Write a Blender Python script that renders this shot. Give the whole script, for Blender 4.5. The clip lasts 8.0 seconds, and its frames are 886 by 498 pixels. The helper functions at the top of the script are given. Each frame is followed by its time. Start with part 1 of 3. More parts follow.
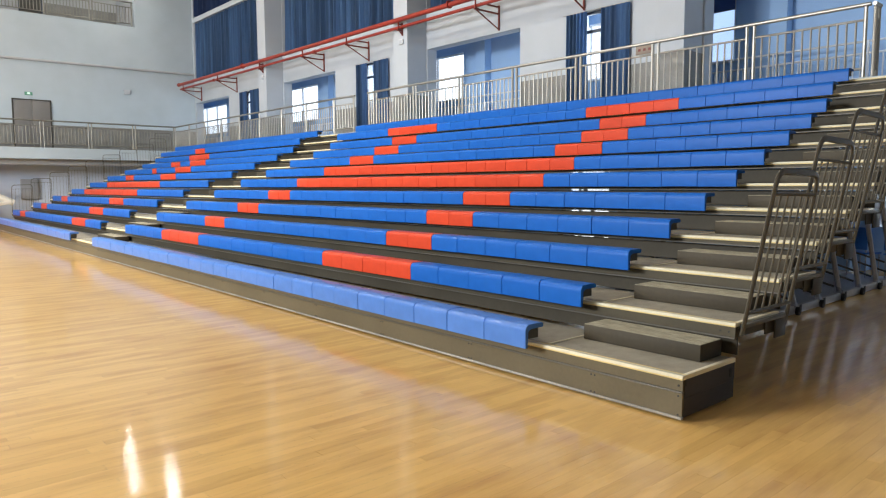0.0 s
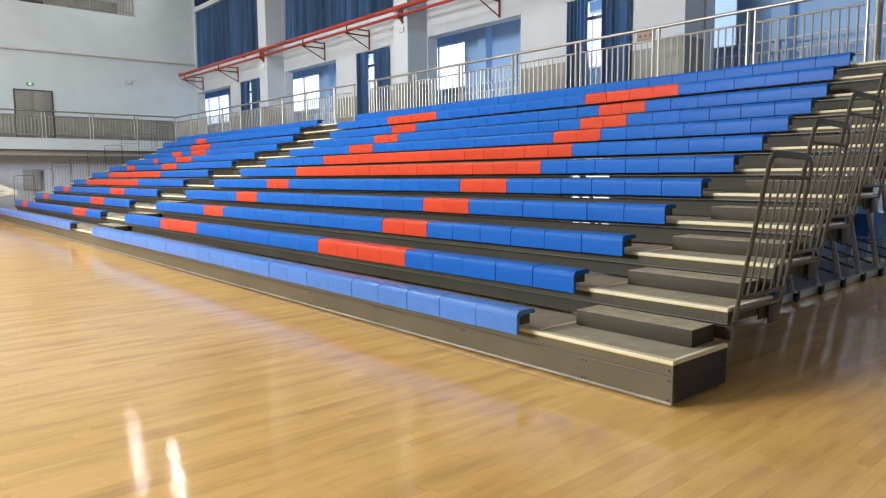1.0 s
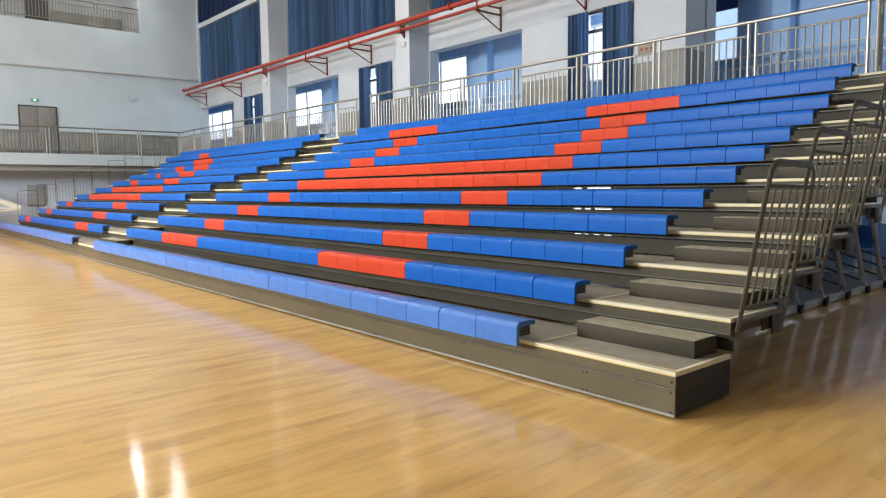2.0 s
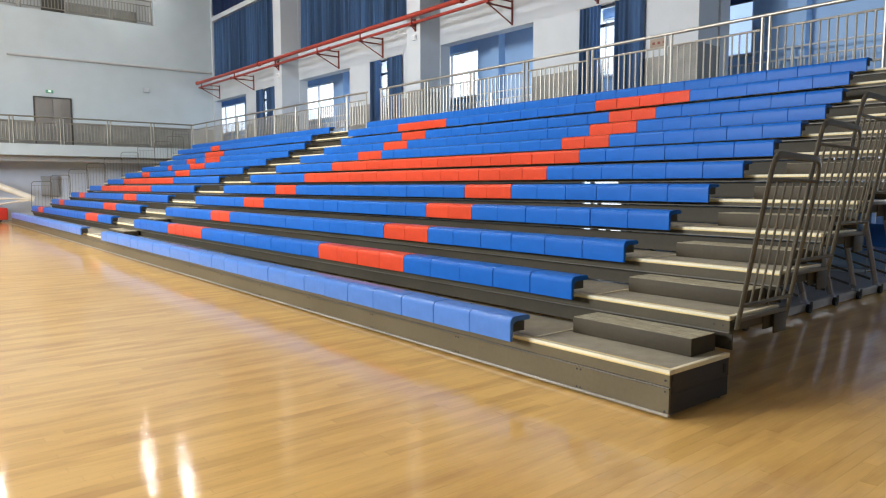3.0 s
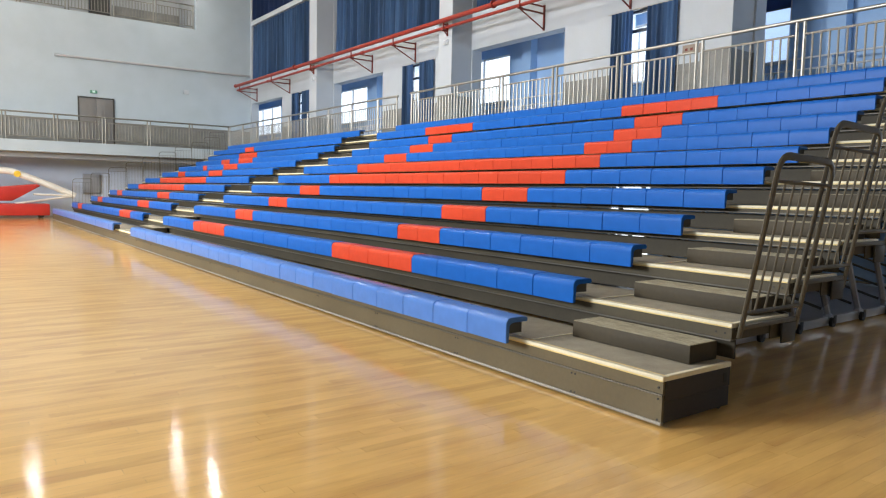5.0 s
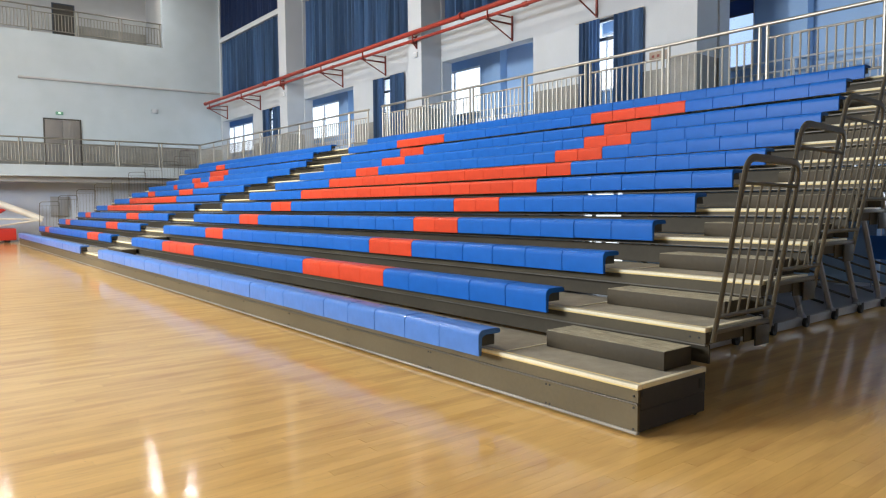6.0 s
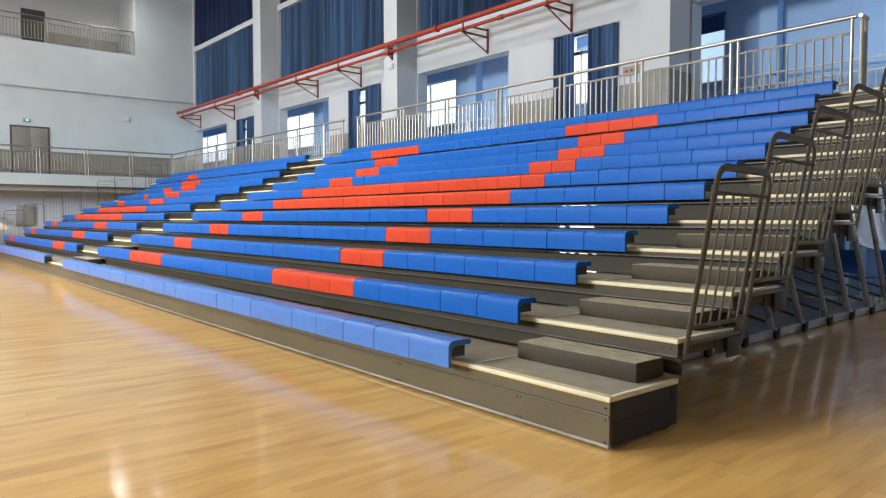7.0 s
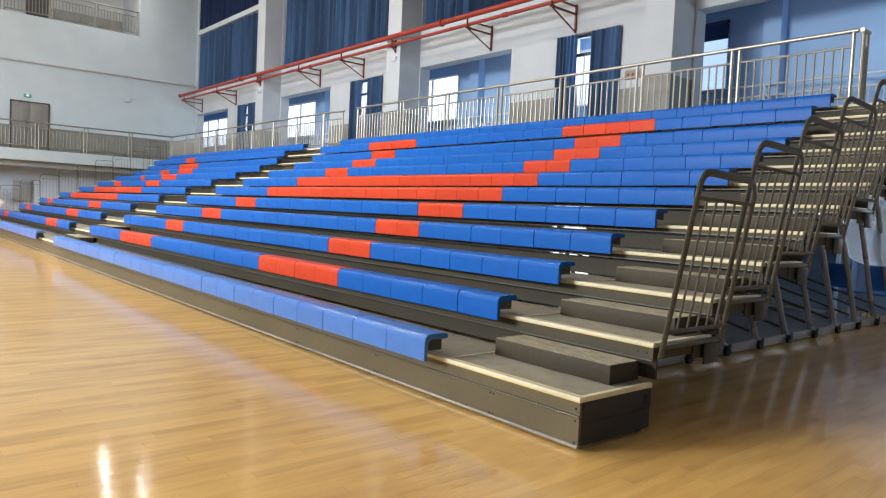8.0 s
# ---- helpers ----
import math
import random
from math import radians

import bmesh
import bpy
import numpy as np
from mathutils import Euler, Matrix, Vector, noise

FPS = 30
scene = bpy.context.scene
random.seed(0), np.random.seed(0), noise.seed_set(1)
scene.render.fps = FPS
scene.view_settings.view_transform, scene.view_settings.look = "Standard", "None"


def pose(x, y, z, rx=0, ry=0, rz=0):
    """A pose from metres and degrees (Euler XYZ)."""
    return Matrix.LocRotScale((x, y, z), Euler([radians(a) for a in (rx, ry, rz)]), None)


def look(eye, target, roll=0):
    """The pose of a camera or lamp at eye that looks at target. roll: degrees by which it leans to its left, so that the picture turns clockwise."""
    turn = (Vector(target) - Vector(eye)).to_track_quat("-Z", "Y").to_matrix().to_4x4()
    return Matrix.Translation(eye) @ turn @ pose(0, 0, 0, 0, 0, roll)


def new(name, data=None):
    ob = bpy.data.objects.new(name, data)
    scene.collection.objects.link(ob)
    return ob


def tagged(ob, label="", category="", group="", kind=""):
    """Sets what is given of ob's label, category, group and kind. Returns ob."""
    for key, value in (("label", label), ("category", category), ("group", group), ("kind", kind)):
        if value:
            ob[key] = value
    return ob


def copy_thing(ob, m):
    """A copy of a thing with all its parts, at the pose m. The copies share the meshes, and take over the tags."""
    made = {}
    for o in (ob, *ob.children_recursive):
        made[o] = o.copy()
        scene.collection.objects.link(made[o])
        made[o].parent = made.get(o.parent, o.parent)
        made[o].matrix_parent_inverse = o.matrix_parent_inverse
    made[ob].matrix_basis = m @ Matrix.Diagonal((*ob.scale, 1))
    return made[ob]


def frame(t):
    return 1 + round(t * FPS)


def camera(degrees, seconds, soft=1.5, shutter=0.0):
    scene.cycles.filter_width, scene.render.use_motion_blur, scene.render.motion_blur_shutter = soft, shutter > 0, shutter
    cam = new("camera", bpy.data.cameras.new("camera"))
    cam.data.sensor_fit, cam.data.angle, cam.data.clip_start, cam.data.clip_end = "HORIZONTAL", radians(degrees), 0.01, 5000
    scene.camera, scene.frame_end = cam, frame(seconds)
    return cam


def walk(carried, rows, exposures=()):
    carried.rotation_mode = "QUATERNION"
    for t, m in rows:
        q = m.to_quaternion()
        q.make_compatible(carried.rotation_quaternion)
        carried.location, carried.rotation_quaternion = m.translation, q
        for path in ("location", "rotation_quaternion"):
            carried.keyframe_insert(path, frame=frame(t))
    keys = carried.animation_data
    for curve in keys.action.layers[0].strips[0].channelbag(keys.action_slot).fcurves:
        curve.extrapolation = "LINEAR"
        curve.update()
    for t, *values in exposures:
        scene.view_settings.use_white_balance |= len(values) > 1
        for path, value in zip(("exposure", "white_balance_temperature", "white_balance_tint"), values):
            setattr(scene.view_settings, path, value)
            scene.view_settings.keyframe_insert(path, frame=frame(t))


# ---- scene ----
cam = camera(65.84, 8.0, soft=1.2)
PATH = [
    (0.0, pose(-4.384, -2.414, 1.685, 84.65, 0.26, -41.52)),
    (0.5, pose(-4.321, -2.456, 1.664, 83.59, 0.24, -41.06)),
    (1.0, pose(-4.269, -2.461, 1.642, 83.83, 0.47, -41.15)),
    (1.5, pose(-4.259, -2.433, 1.616, 83.46, 1.63, -40.28)),
    (2.0, pose(-4.206, -2.446, 1.603, 85.06, 0.65, -40.88)),
    (2.2, pose(-4.173, -2.453, 1.593, 84.62, 0.80, -41.22)),
    (3.3, pose(-3.930, -2.485, 1.556, 84.55, -0.16, -39.25)),
    (3.5, pose(-3.883, -2.500, 1.551, 83.89, -0.13, -39.77)),
    (4.0, pose(-3.829, -2.523, 1.537, 85.88, -0.82, -37.97)),
    (4.2, pose(-3.808, -2.539, 1.520, 85.11, -0.27, -37.88)),
    (5.3, pose(-3.663, -2.610, 1.485, 85.45, -1.35, -36.27)),
    (5.5, pose(-3.630, -2.611, 1.494, 86.00, -1.28, -37.48)),
    (6.0, pose(-3.586, -2.558, 1.479, 86.32, 0.51, -38.51)),
    (6.5, pose(-3.535, -2.507, 1.465, 86.82, -0.69, -41.11)),
    (7.0, pose(-3.484, -2.502, 1.443, 87.39, 0.04, -40.51)),
    (7.5, pose(-3.431, -2.518, 1.429, 87.74, -0.74, -39.61)),
    (8.0, pose(-3.370, -2.566, 1.421, 87.08, -2.71, -40.54)),
]
walk(cam, PATH)

# ------------------------------------------------------------ world and light
world = bpy.data.worlds.new("sky")
scene.world = world
world.use_nodes = True
wn = world.node_tree.nodes
sky = wn.new("ShaderNodeTexSky")
sky.sky_type = "NISHITA"
sky.sun_disc = False
sky.sun_elevation, sky.sun_rotation = radians(48), radians(110)
wn["Background"].inputs["Strength"].default_value = 0.12
world.node_tree.links.new(sky.outputs["Color"], wn["Background"].inputs["Color"])

sun = new("sun", bpy.data.lights.new("sun", "SUN"))
sun.data.energy, sun.data.angle, sun.data.color = 1.0, radians(10), (1.0, 0.96, 0.9)
sun.matrix_world = look((30, 10, 40), (0, 10, 0))


def window_light(name, at, target, sx, sy, watts, color):
    lamp = bpy.data.lights.new(name, "AREA")
    lamp.shape, lamp.size, lamp.size_y = "RECTANGLE", sx, sy
    lamp.energy, lamp.color = watts, color
    ob = new(name, lamp)
    ob.matrix_world = look(at, target)
    return ob


DAY = (0.82, 0.91, 1.0)
COURT = (0.925, 0.95, 0.975)
# added light: unseen high windows made up for the wall across the court
for wy, watts in ((7.0, 300), (14.0, 7700), (29.0, 150)):
    window_light("court_window_light", (-23.7, wy, 8.0), (0, wy, 6.0), 8.6, 4.6, watts, COURT)
# window bands of the corridor behind the wall openings
for wy in (-0.4, 9.4, 19.2, 29.0):
    window_light("corridor_window_light", (12.46, wy, 5.5), (10.2, wy + 5.6, 6.0), 3.4, 1.2, 98, DAY)

# added light at an unseen window under the walkway, beside the stand's end
window_light("low_window_light", (10.74, -0.1, 2.0), (6.0, 1.2, 0.6), 1.5, 1.2, 60, DAY)

# ------------------------------------------------------------ materials


def nodes_of(name):
    m = bpy.data.materials.new(name)
    m.use_nodes = True
    t = m.node_tree
    return m, t, t.nodes["Principled BSDF"]


def material(name, color, rough=0.5, metal=0.0, grain=0.08, stain=0.12, scale=40.0, bump=0.05, coat=0.0, per_object=0.0, stretch=(1, 1, 1), spec=0.5):
    """Surface with fine grain, broad stains and slight relief, in object space."""
    m, t, b = nodes_of(name)
    co = t.nodes.new("ShaderNodeTexCoord")
    mp = t.nodes.new("ShaderNodeMapping")
    mp.inputs["Scale"].default_value = stretch
    fine = t.nodes.new("ShaderNodeTexNoise")
    fine.inputs["Scale"].default_value, fine.inputs["Detail"].default_value = scale, 4
    broad = t.nodes.new("ShaderNodeTexNoise")
    broad.inputs["Scale"].default_value, broad.inputs["Detail"].default_value = scale * 0.04, 3
    t.links.new(co.outputs["Object"], mp.inputs["Vector"])
    for n in (fine, broad):
        t.links.new(mp.outputs["Vector"], n.inputs["Vector"])
    last = None
    for n, amount in ((fine, grain), (broad, stain)):
        ramp = t.nodes.new("ShaderNodeMapRange")
        ramp.inputs["From Min"].default_value, ramp.inputs["From Max"].default_value = 0.3, 0.7
        ramp.inputs["To Min"].default_value, ramp.inputs["To Max"].default_value = 1 - amount, 1 + amount
        t.links.new(n.outputs["Fac"], ramp.inputs["Value"])
        if last is None:
            last = ramp.outputs["Result"]
        else:
            mul = t.nodes.new("ShaderNodeMath")
            mul.operation = "MULTIPLY"
            t.links.new(last, mul.inputs[0])
            t.links.new(ramp.outputs["Result"], mul.inputs[1])
            last = mul.outputs[0]
    if per_object:
        info = t.nodes.new("ShaderNodeObjectInfo")
        r = t.nodes.new("ShaderNodeMapRange")
        r.inputs["To Min"].default_value, r.inputs["To Max"].default_value = 1 - per_object, 1 + per_object
        t.links.new(info.outputs["Random"], r.inputs["Value"])
        mul = t.nodes.new("ShaderNodeMath")
        mul.operation = "MULTIPLY"
        t.links.new(last, mul.inputs[0])
        t.links.new(r.outputs["Result"], mul.inputs[1])
        last = mul.outputs[0]
    mix = t.nodes.new("ShaderNodeVectorMath")
    mix.operation = "SCALE"
    mix.inputs[0].default_value = color
    t.links.new(last, mix.inputs["Scale"])
    t.links.new(mix.outputs["Vector"], b.inputs["Base Color"])
    rr = t.nodes.new("ShaderNodeMapRange")
    rr.inputs["To Min"].default_value, rr.inputs["To Max"].default_value = max(0.02, rough - 0.08), min(1, rough + 0.1)
    t.links.new(broad.outputs["Fac"], rr.inputs["Value"])
    t.links.new(rr.outputs["Result"], b.inputs["Roughness"])
    b.inputs["Metallic"].default_value = metal
    b.inputs["Specular IOR Level"].default_value = spec
    b.inputs["Coat Weight"].default_value = coat
    b.inputs["Coat Roughness"].default_value = 0.1
    if bump:
        bp = t.nodes.new("ShaderNodeBump")
        bp.inputs["Strength"].default_value, bp.inputs["Distance"].default_value = bump, 0.01
        t.links.new(fine.outputs["Fac"], bp.inputs["Height"])
        t.links.new(bp.outputs["Normal"], b.inputs["Normal"])
    return m


def glowing(name, color, strength):
    m, t, b = nodes_of(name)
    b.inputs["Base Color"].default_value = (*color, 1)
    b.inputs["Emission Color"].default_value = (*color, 1)
    b.inputs["Emission Strength"].default_value = strength
    return m


BLUE = material("blue_seat_plastic", (0.0145, 0.12, 0.475), 0.34, spec=0.1, grain=0.04, stain=0.08, scale=11, bump=0.15, per_object=0.03)
# front row seats: a lighter blue than the rows above
BLUE_FRONT = material("front_blue_seat_plastic", (0.075, 0.198, 0.56), 0.28, spec=0.24, grain=0.05, stain=0.1, scale=11, bump=0.2, per_object=0.04)
RED = material("red_seat_plastic", (0.60, 0.064, 0.027), 0.34, spec=0.12, grain=0.04, stain=0.08, scale=11, bump=0.2, per_object=0.06)
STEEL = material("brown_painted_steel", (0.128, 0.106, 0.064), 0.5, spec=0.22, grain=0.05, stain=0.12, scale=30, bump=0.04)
# darker copy of the brown steel: upper tiers' shade put into the colour
STEEL_TIER = material("shaded_tier_steel", (0.08, 0.069, 0.046), 0.5, spec=0.2, grain=0.05, stain=0.14, scale=30, bump=0.04)
# scuffed end panel; the unlit end's shade is put into its near-black colour
END_PANEL = material("shaded_scuffed_panel", (0.024, 0.021, 0.019), 0.5, grain=0.1, stain=0.3, scale=25, bump=0.04)
# riser copy of the brown steel, its recess shade in the colour
STEEL_RISER = material("shaded_riser_steel", (0.058, 0.05, 0.035), 0.55, spec=0.2, grain=0.06, stain=0.15, scale=30, bump=0.04)
STEEL_DARK = material("dark_painted_steel", (0.05, 0.048, 0.042), 0.55, grain=0.06, stain=0.15, scale=30, bump=0.04)
CARPET = material("grey_deck_covering", (0.31, 0.285, 0.225), 0.85, grain=0.16, stain=0.14, scale=160, bump=0.2)
STEP = material("brown_step_steel", (0.062, 0.052, 0.036), 0.55, spec=0.18, grain=0.06, stain=0.15, scale=30, bump=0.04)
RIB = material("ribbed_step_covering", (0.29, 0.265, 0.19), 0.75, grain=0.5, stain=0.3, scale=22, bump=0.2, stretch=(5, 0.35, 3))
CREAM = material("cream_nosing", (0.76, 0.71, 0.53), 0.45, grain=0.05, stain=0.12, scale=50)
YELLOW = material("yellow_edge_line", (0.70, 0.55, 0.22), 0.5, grain=0.05, stain=0.15, scale=50)
ALU = material("aluminium_trim", (0.40, 0.39, 0.36), 0.4, metal=0.7, grain=0.06, stain=0.12, scale=50)
STAINLESS = material("polished_stainless_tube", (0.44, 0.43, 0.395), 0.48, metal=1.0, grain=0.05, stain=0.1, scale=20, bump=0.0)
# darkened copy of the stainless for dimmer-lit balcony rails, holds back highlights
STAINLESS_DIM = material("darkened_stainless_tube", (0.27, 0.262, 0.235), 0.5, metal=1.0, grain=0.06, stain=0.15, scale=20, bump=0.0)
# corridor bars: window reflections put into a pale, half-metal colour
STEEL_BRIGHT = material("brightened_steel_bar", (0.55, 0.58, 0.62), 0.4, metal=0.4, grain=0.05, stain=0.1, scale=20, bump=0.0)
LEG = material("dark_slate_leg_paint", (0.32, 0.34, 0.4), 0.28, metal=0.3, grain=0.08, stain=0.15, scale=40)
RAILPAINT = material("olive_brown_rail_paint", (0.085, 0.077, 0.057), 0.45, grain=0.08, stain=0.15, scale=40, bump=0.04)
BEAM = material("grey_beam_paint", (0.40, 0.40, 0.41), 0.4, metal=0.2, grain=0.08, stain=0.15, scale=40)
RUBBER = material("black_rubber", (0.015, 0.015, 0.017), 0.6, grain=0.1, stain=0.1)
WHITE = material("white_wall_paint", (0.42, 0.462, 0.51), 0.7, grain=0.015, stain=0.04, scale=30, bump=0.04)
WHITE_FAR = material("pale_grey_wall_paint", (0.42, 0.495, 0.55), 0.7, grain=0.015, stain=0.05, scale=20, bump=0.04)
PALEBLUE = material("pale_blue_wall", (0.25, 0.40, 0.63), 0.7, grain=0.02, stain=0.05, scale=30, bump=0.04)
LOWERBLUE = material("light_blue_wall_paint", (0.53, 0.61, 0.75), 0.6, grain=0.02, stain=0.05, scale=30, bump=0.04)
DADO = material("grey_dado_tile", (0.20, 0.20, 0.19), 0.45, grain=0.15, stain=0.15, scale=60, bump=0.03)
# stretched vertical streaks put extra pleat shade into the cloth colour
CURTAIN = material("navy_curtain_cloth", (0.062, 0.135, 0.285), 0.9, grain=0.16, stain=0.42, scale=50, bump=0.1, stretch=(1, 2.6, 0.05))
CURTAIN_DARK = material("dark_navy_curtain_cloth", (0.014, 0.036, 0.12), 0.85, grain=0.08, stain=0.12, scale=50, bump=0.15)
PIPE = material("red_pipe_paint", (0.27, 0.03, 0.017), 0.35, grain=0.06, stain=0.15, scale=20)
BRACKET = material("dark_red_bracket_paint", (0.16, 0.022, 0.014), 0.5, grain=0.06, stain=0.15, scale=30)
STEEL_LIP = material("worn_steel_lip", (0.14, 0.13, 0.11), 0.45, metal=0.3, grain=0.08, stain=0.15, scale=40)
SIGN = material("faded_sign_board", (0.24, 0.19, 0.15), 0.6, grain=0.08, stain=0.2, scale=60)
BASETRIM = material("pale_worn_base_trim", (0.30, 0.285, 0.25), 0.45, metal=0.2, grain=0.1, stain=0.25, scale=40)
DOOR = material("grey_door_paint", (0.17, 0.165, 0.16), 0.5, grain=0.05, stain=0.1, scale=30)
FRAME = material("dark_window_frame", (0.03, 0.045, 0.07), 0.4, grain=0.05, stain=0.08)
WFRAME = material("white_window_frame", (0.7, 0.72, 0.75), 0.4, grain=0.03, stain=0.06)
CABINET = material("light_grey_cabinet_paint", (0.30, 0.32, 0.35), 0.5, grain=0.04, stain=0.1, scale=30)
CONCRETE = material("grey_floor_sheet", (0.27, 0.285, 0.34), 0.35, grain=0.08, stain=0.25, scale=25, bump=0.03)
CEIL = material("grey_ceiling_paint", (0.38, 0.395, 0.41), 0.8, grain=0.03, stain=0.06, scale=20)
BAG = material("white_plastic_sheet", (0.78, 0.81, 0.85), 0.4, grain=0.05, stain=0.15, scale=15, bump=0.2)
shell = BAG.node_tree
glow_through = shell.nodes.new("ShaderNodeBsdfTranslucent")
glow_through.inputs["Color"].default_value = (0.8, 0.84, 0.9, 1)
blend = shell.nodes.new("ShaderNodeMixShader")
blend.inputs["Fac"].default_value = 0.7
shell.links.new(shell.nodes["Principled BSDF"].outputs["BSDF"], blend.inputs[1])
shell.links.new(glow_through.outputs["BSDF"], blend.inputs[2])
shell.links.new(blend.outputs["Shader"], shell.nodes["Material Output"].inputs["Surface"])
CHAIRBLUE = material("blue_chair_plastic", (0.02, 0.14, 0.5), 0.4, grain=0.05, stain=0.1)
HOOPRED = material("red_padding_vinyl", (0.46, 0.03, 0.022), 0.4, grain=0.05, stain=0.1)
HOOPWHITE = material("white_padding_vinyl", (0.75, 0.73, 0.66), 0.45, grain=0.04, stain=0.1)
HOOPYELLOW = material("yellow_badge_print", (0.75, 0.5, 0.04), 0.5, grain=0.04, stain=0.1)
GLASS = nodes_of("clear_window_glass")[0]
pane_shader = GLASS.node_tree.nodes["Principled BSDF"]
pane_shader.inputs["Transmission Weight"].default_value = 1.0
pane_shader.inputs["Roughness"].default_value = 0.0
pane_shader.inputs["IOR"].default_value = 1.45
DAYGLOW = glowing("daylight_backdrop", (0.90, 0.96, 1.0), 1.9)
DAYDIM = glowing("dim_daylight_backdrop", (0.62, 0.80, 1.0), 0.85)
LAMPGLOW = glowing("lamp_diffuser", (1.0, 0.95, 0.86), 760.0)
LAMPSOFT = glowing("soft_lamp_diffuser", (1.0, 0.95, 0.86), 200.0)
EXITGLOW = glowing("exit_sign_face", (0.10, 0.27, 0.19), 0.12)
EXITMARK = glowing("exit_sign_mark", (0.7, 0.9, 0.8), 0.25)


def wood(name, per_island):
    m, t, b = nodes_of(name)
    mp = t.nodes.new("ShaderNodeMapping")
    mp.inputs["Scale"].default_value = (1.2, 26, 10)
    grain = t.nodes.new("ShaderNodeTexNoise")
    grain.inputs["Scale"].default_value, grain.inputs["Detail"].default_value = 2.2, 5
    broad = t.nodes.new("ShaderNodeTexNoise")
    broad.inputs["Scale"].default_value, broad.inputs["Detail"].default_value = 0.5, 3
    geo = t.nodes.new("ShaderNodeNewGeometry")
    info = t.nodes.new("ShaderNodeObjectInfo")
    t.links.new(geo.outputs["Position"], mp.inputs["Vector"])
    t.links.new(mp.outputs["Vector"], grain.inputs["Vector"])
    t.links.new(geo.outputs["Position"], broad.inputs["Vector"])
    ramp = t.nodes.new("ShaderNodeValToRGB")
    e = ramp.color_ramp.elements
    e[0].position, e[0].color = 0.0, (0.64, 0.385, 0.12, 1)
    e[1].position, e[1].color = 0.82, (0.90, 0.585, 0.2, 1)
    mid = e.new(0.38)
    mid.color = (0.80, 0.5, 0.16, 1)
    a = t.nodes.new("ShaderNodeMath")
    a.operation = "MULTIPLY_ADD"
    a.inputs[1].default_value = 0.44
    t.links.new(geo.outputs["Random Per Island"] if per_island else info.outputs["Random"], a.inputs[0])
    c = t.nodes.new("ShaderNodeMath")
    c.operation = "MULTIPLY"
    c.inputs[1].default_value = 0.36
    t.links.new(grain.outputs["Fac"], c.inputs[0])
    t.links.new(c.outputs[0], a.inputs[2])
    t.links.new(a.outputs[0], ramp.inputs["Fac"])
    tm = t.nodes.new("ShaderNodeMapping")
    tm.inputs["Scale"].default_value = (0.8, 4.2, 1.0)
    tint = t.nodes.new("ShaderNodeTexNoise")
    tint.inputs["Scale"].default_value, tint.inputs["Detail"].default_value = 1.6, 4
    t.links.new(geo.outputs["Position"], tm.inputs["Vector"])
    t.links.new(tm.outputs["Vector"], tint.inputs["Vector"])
    amount = t.nodes.new("ShaderNodeMapRange")
    amount.inputs["From Min"].default_value, amount.inputs["From Max"].default_value = 0.46, 0.72
    amount.inputs["To Max"].default_value = 0.55
    t.links.new(tint.outputs["Fac"], amount.inputs["Value"])
    warm = t.nodes.new("ShaderNodeMix")
    warm.data_type = "RGBA"
    warm.inputs["B"].default_value = (0.52, 0.27, 0.08, 1)
    t.links.new(amount.outputs["Result"], warm.inputs["Factor"])
    t.links.new(ramp.outputs["Color"], warm.inputs["A"])
    t.links.new(warm.outputs["Result"], b.inputs["Base Color"])
    r = t.nodes.new("ShaderNodeMapRange")
    r.inputs["To Min"].default_value, r.inputs["To Max"].default_value = 0.30, 0.42
    t.links.new(broad.outputs["Fac"], r.inputs["Value"])
    t.links.new(r.outputs["Result"], b.inputs["Roughness"])
    b.inputs["Coat Weight"].default_value, b.inputs["Coat Roughness"].default_value = 0.92, 0.085
    b.inputs["Specular IOR Level"].default_value = 0.1
    wave = t.nodes.new("ShaderNodeTexNoise")
    wave.inputs["Scale"].default_value, wave.inputs["Detail"].default_value = 5.0, 2
    wm = t.nodes.new("ShaderNodeMapping")
    wm.inputs["Scale"].default_value = (0.45, 6.5, 1.0)
    t.links.new(geo.outputs["Position"], wm.inputs["Vector"])
    t.links.new(wm.outputs["Vector"], wave.inputs["Vector"])
    bp = t.nodes.new("ShaderNodeBump")
    bp.inputs["Strength"].default_value, bp.inputs["Distance"].default_value = 0.2, 0.006
    t.links.new(wave.outputs["Fac"], bp.inputs["Height"])
    t.links.new(bp.outputs["Normal"], b.inputs["Normal"])
    t.links.new(bp.outputs["Normal"], b.inputs["Coat Normal"])
    return m


WOOD = wood("maple_strip_floor", False)
WOOD_FIELD = wood("maple_strip_field", True)

# ------------------------------------------------------------ mesh helpers


def box(bm, x0, x1, y0, y1, z0, z1):
    v = [bm.verts.new(p) for p in ((x0, y0, z0), (x1, y0, z0), (x1, y1, z0), (x0, y1, z0), (x0, y0, z1), (x1, y0, z1), (x1, y1, z1), (x0, y1, z1))]
    for f in ((3, 2, 1, 0), (4, 5, 6, 7), (0, 1, 5, 4), (1, 2, 6, 5), (2, 3, 7, 6), (3, 0, 4, 7)):
        bm.faces.new([v[i] for i in f])
    return bm


def boxes(*dims):
    bm = bmesh.new()
    for d in dims:
        box(bm, *d)
    return bm


def soft_box(x0, x1, y0, y1, z0, z1, r=0.008, segments=2):
    bm = boxes((x0, x1, y0, y1, z0, z1))
    bmesh.ops.bevel(bm, geom=bm.edges[:], offset=r, segments=segments, affect="EDGES", profile=0.5)
    return bm


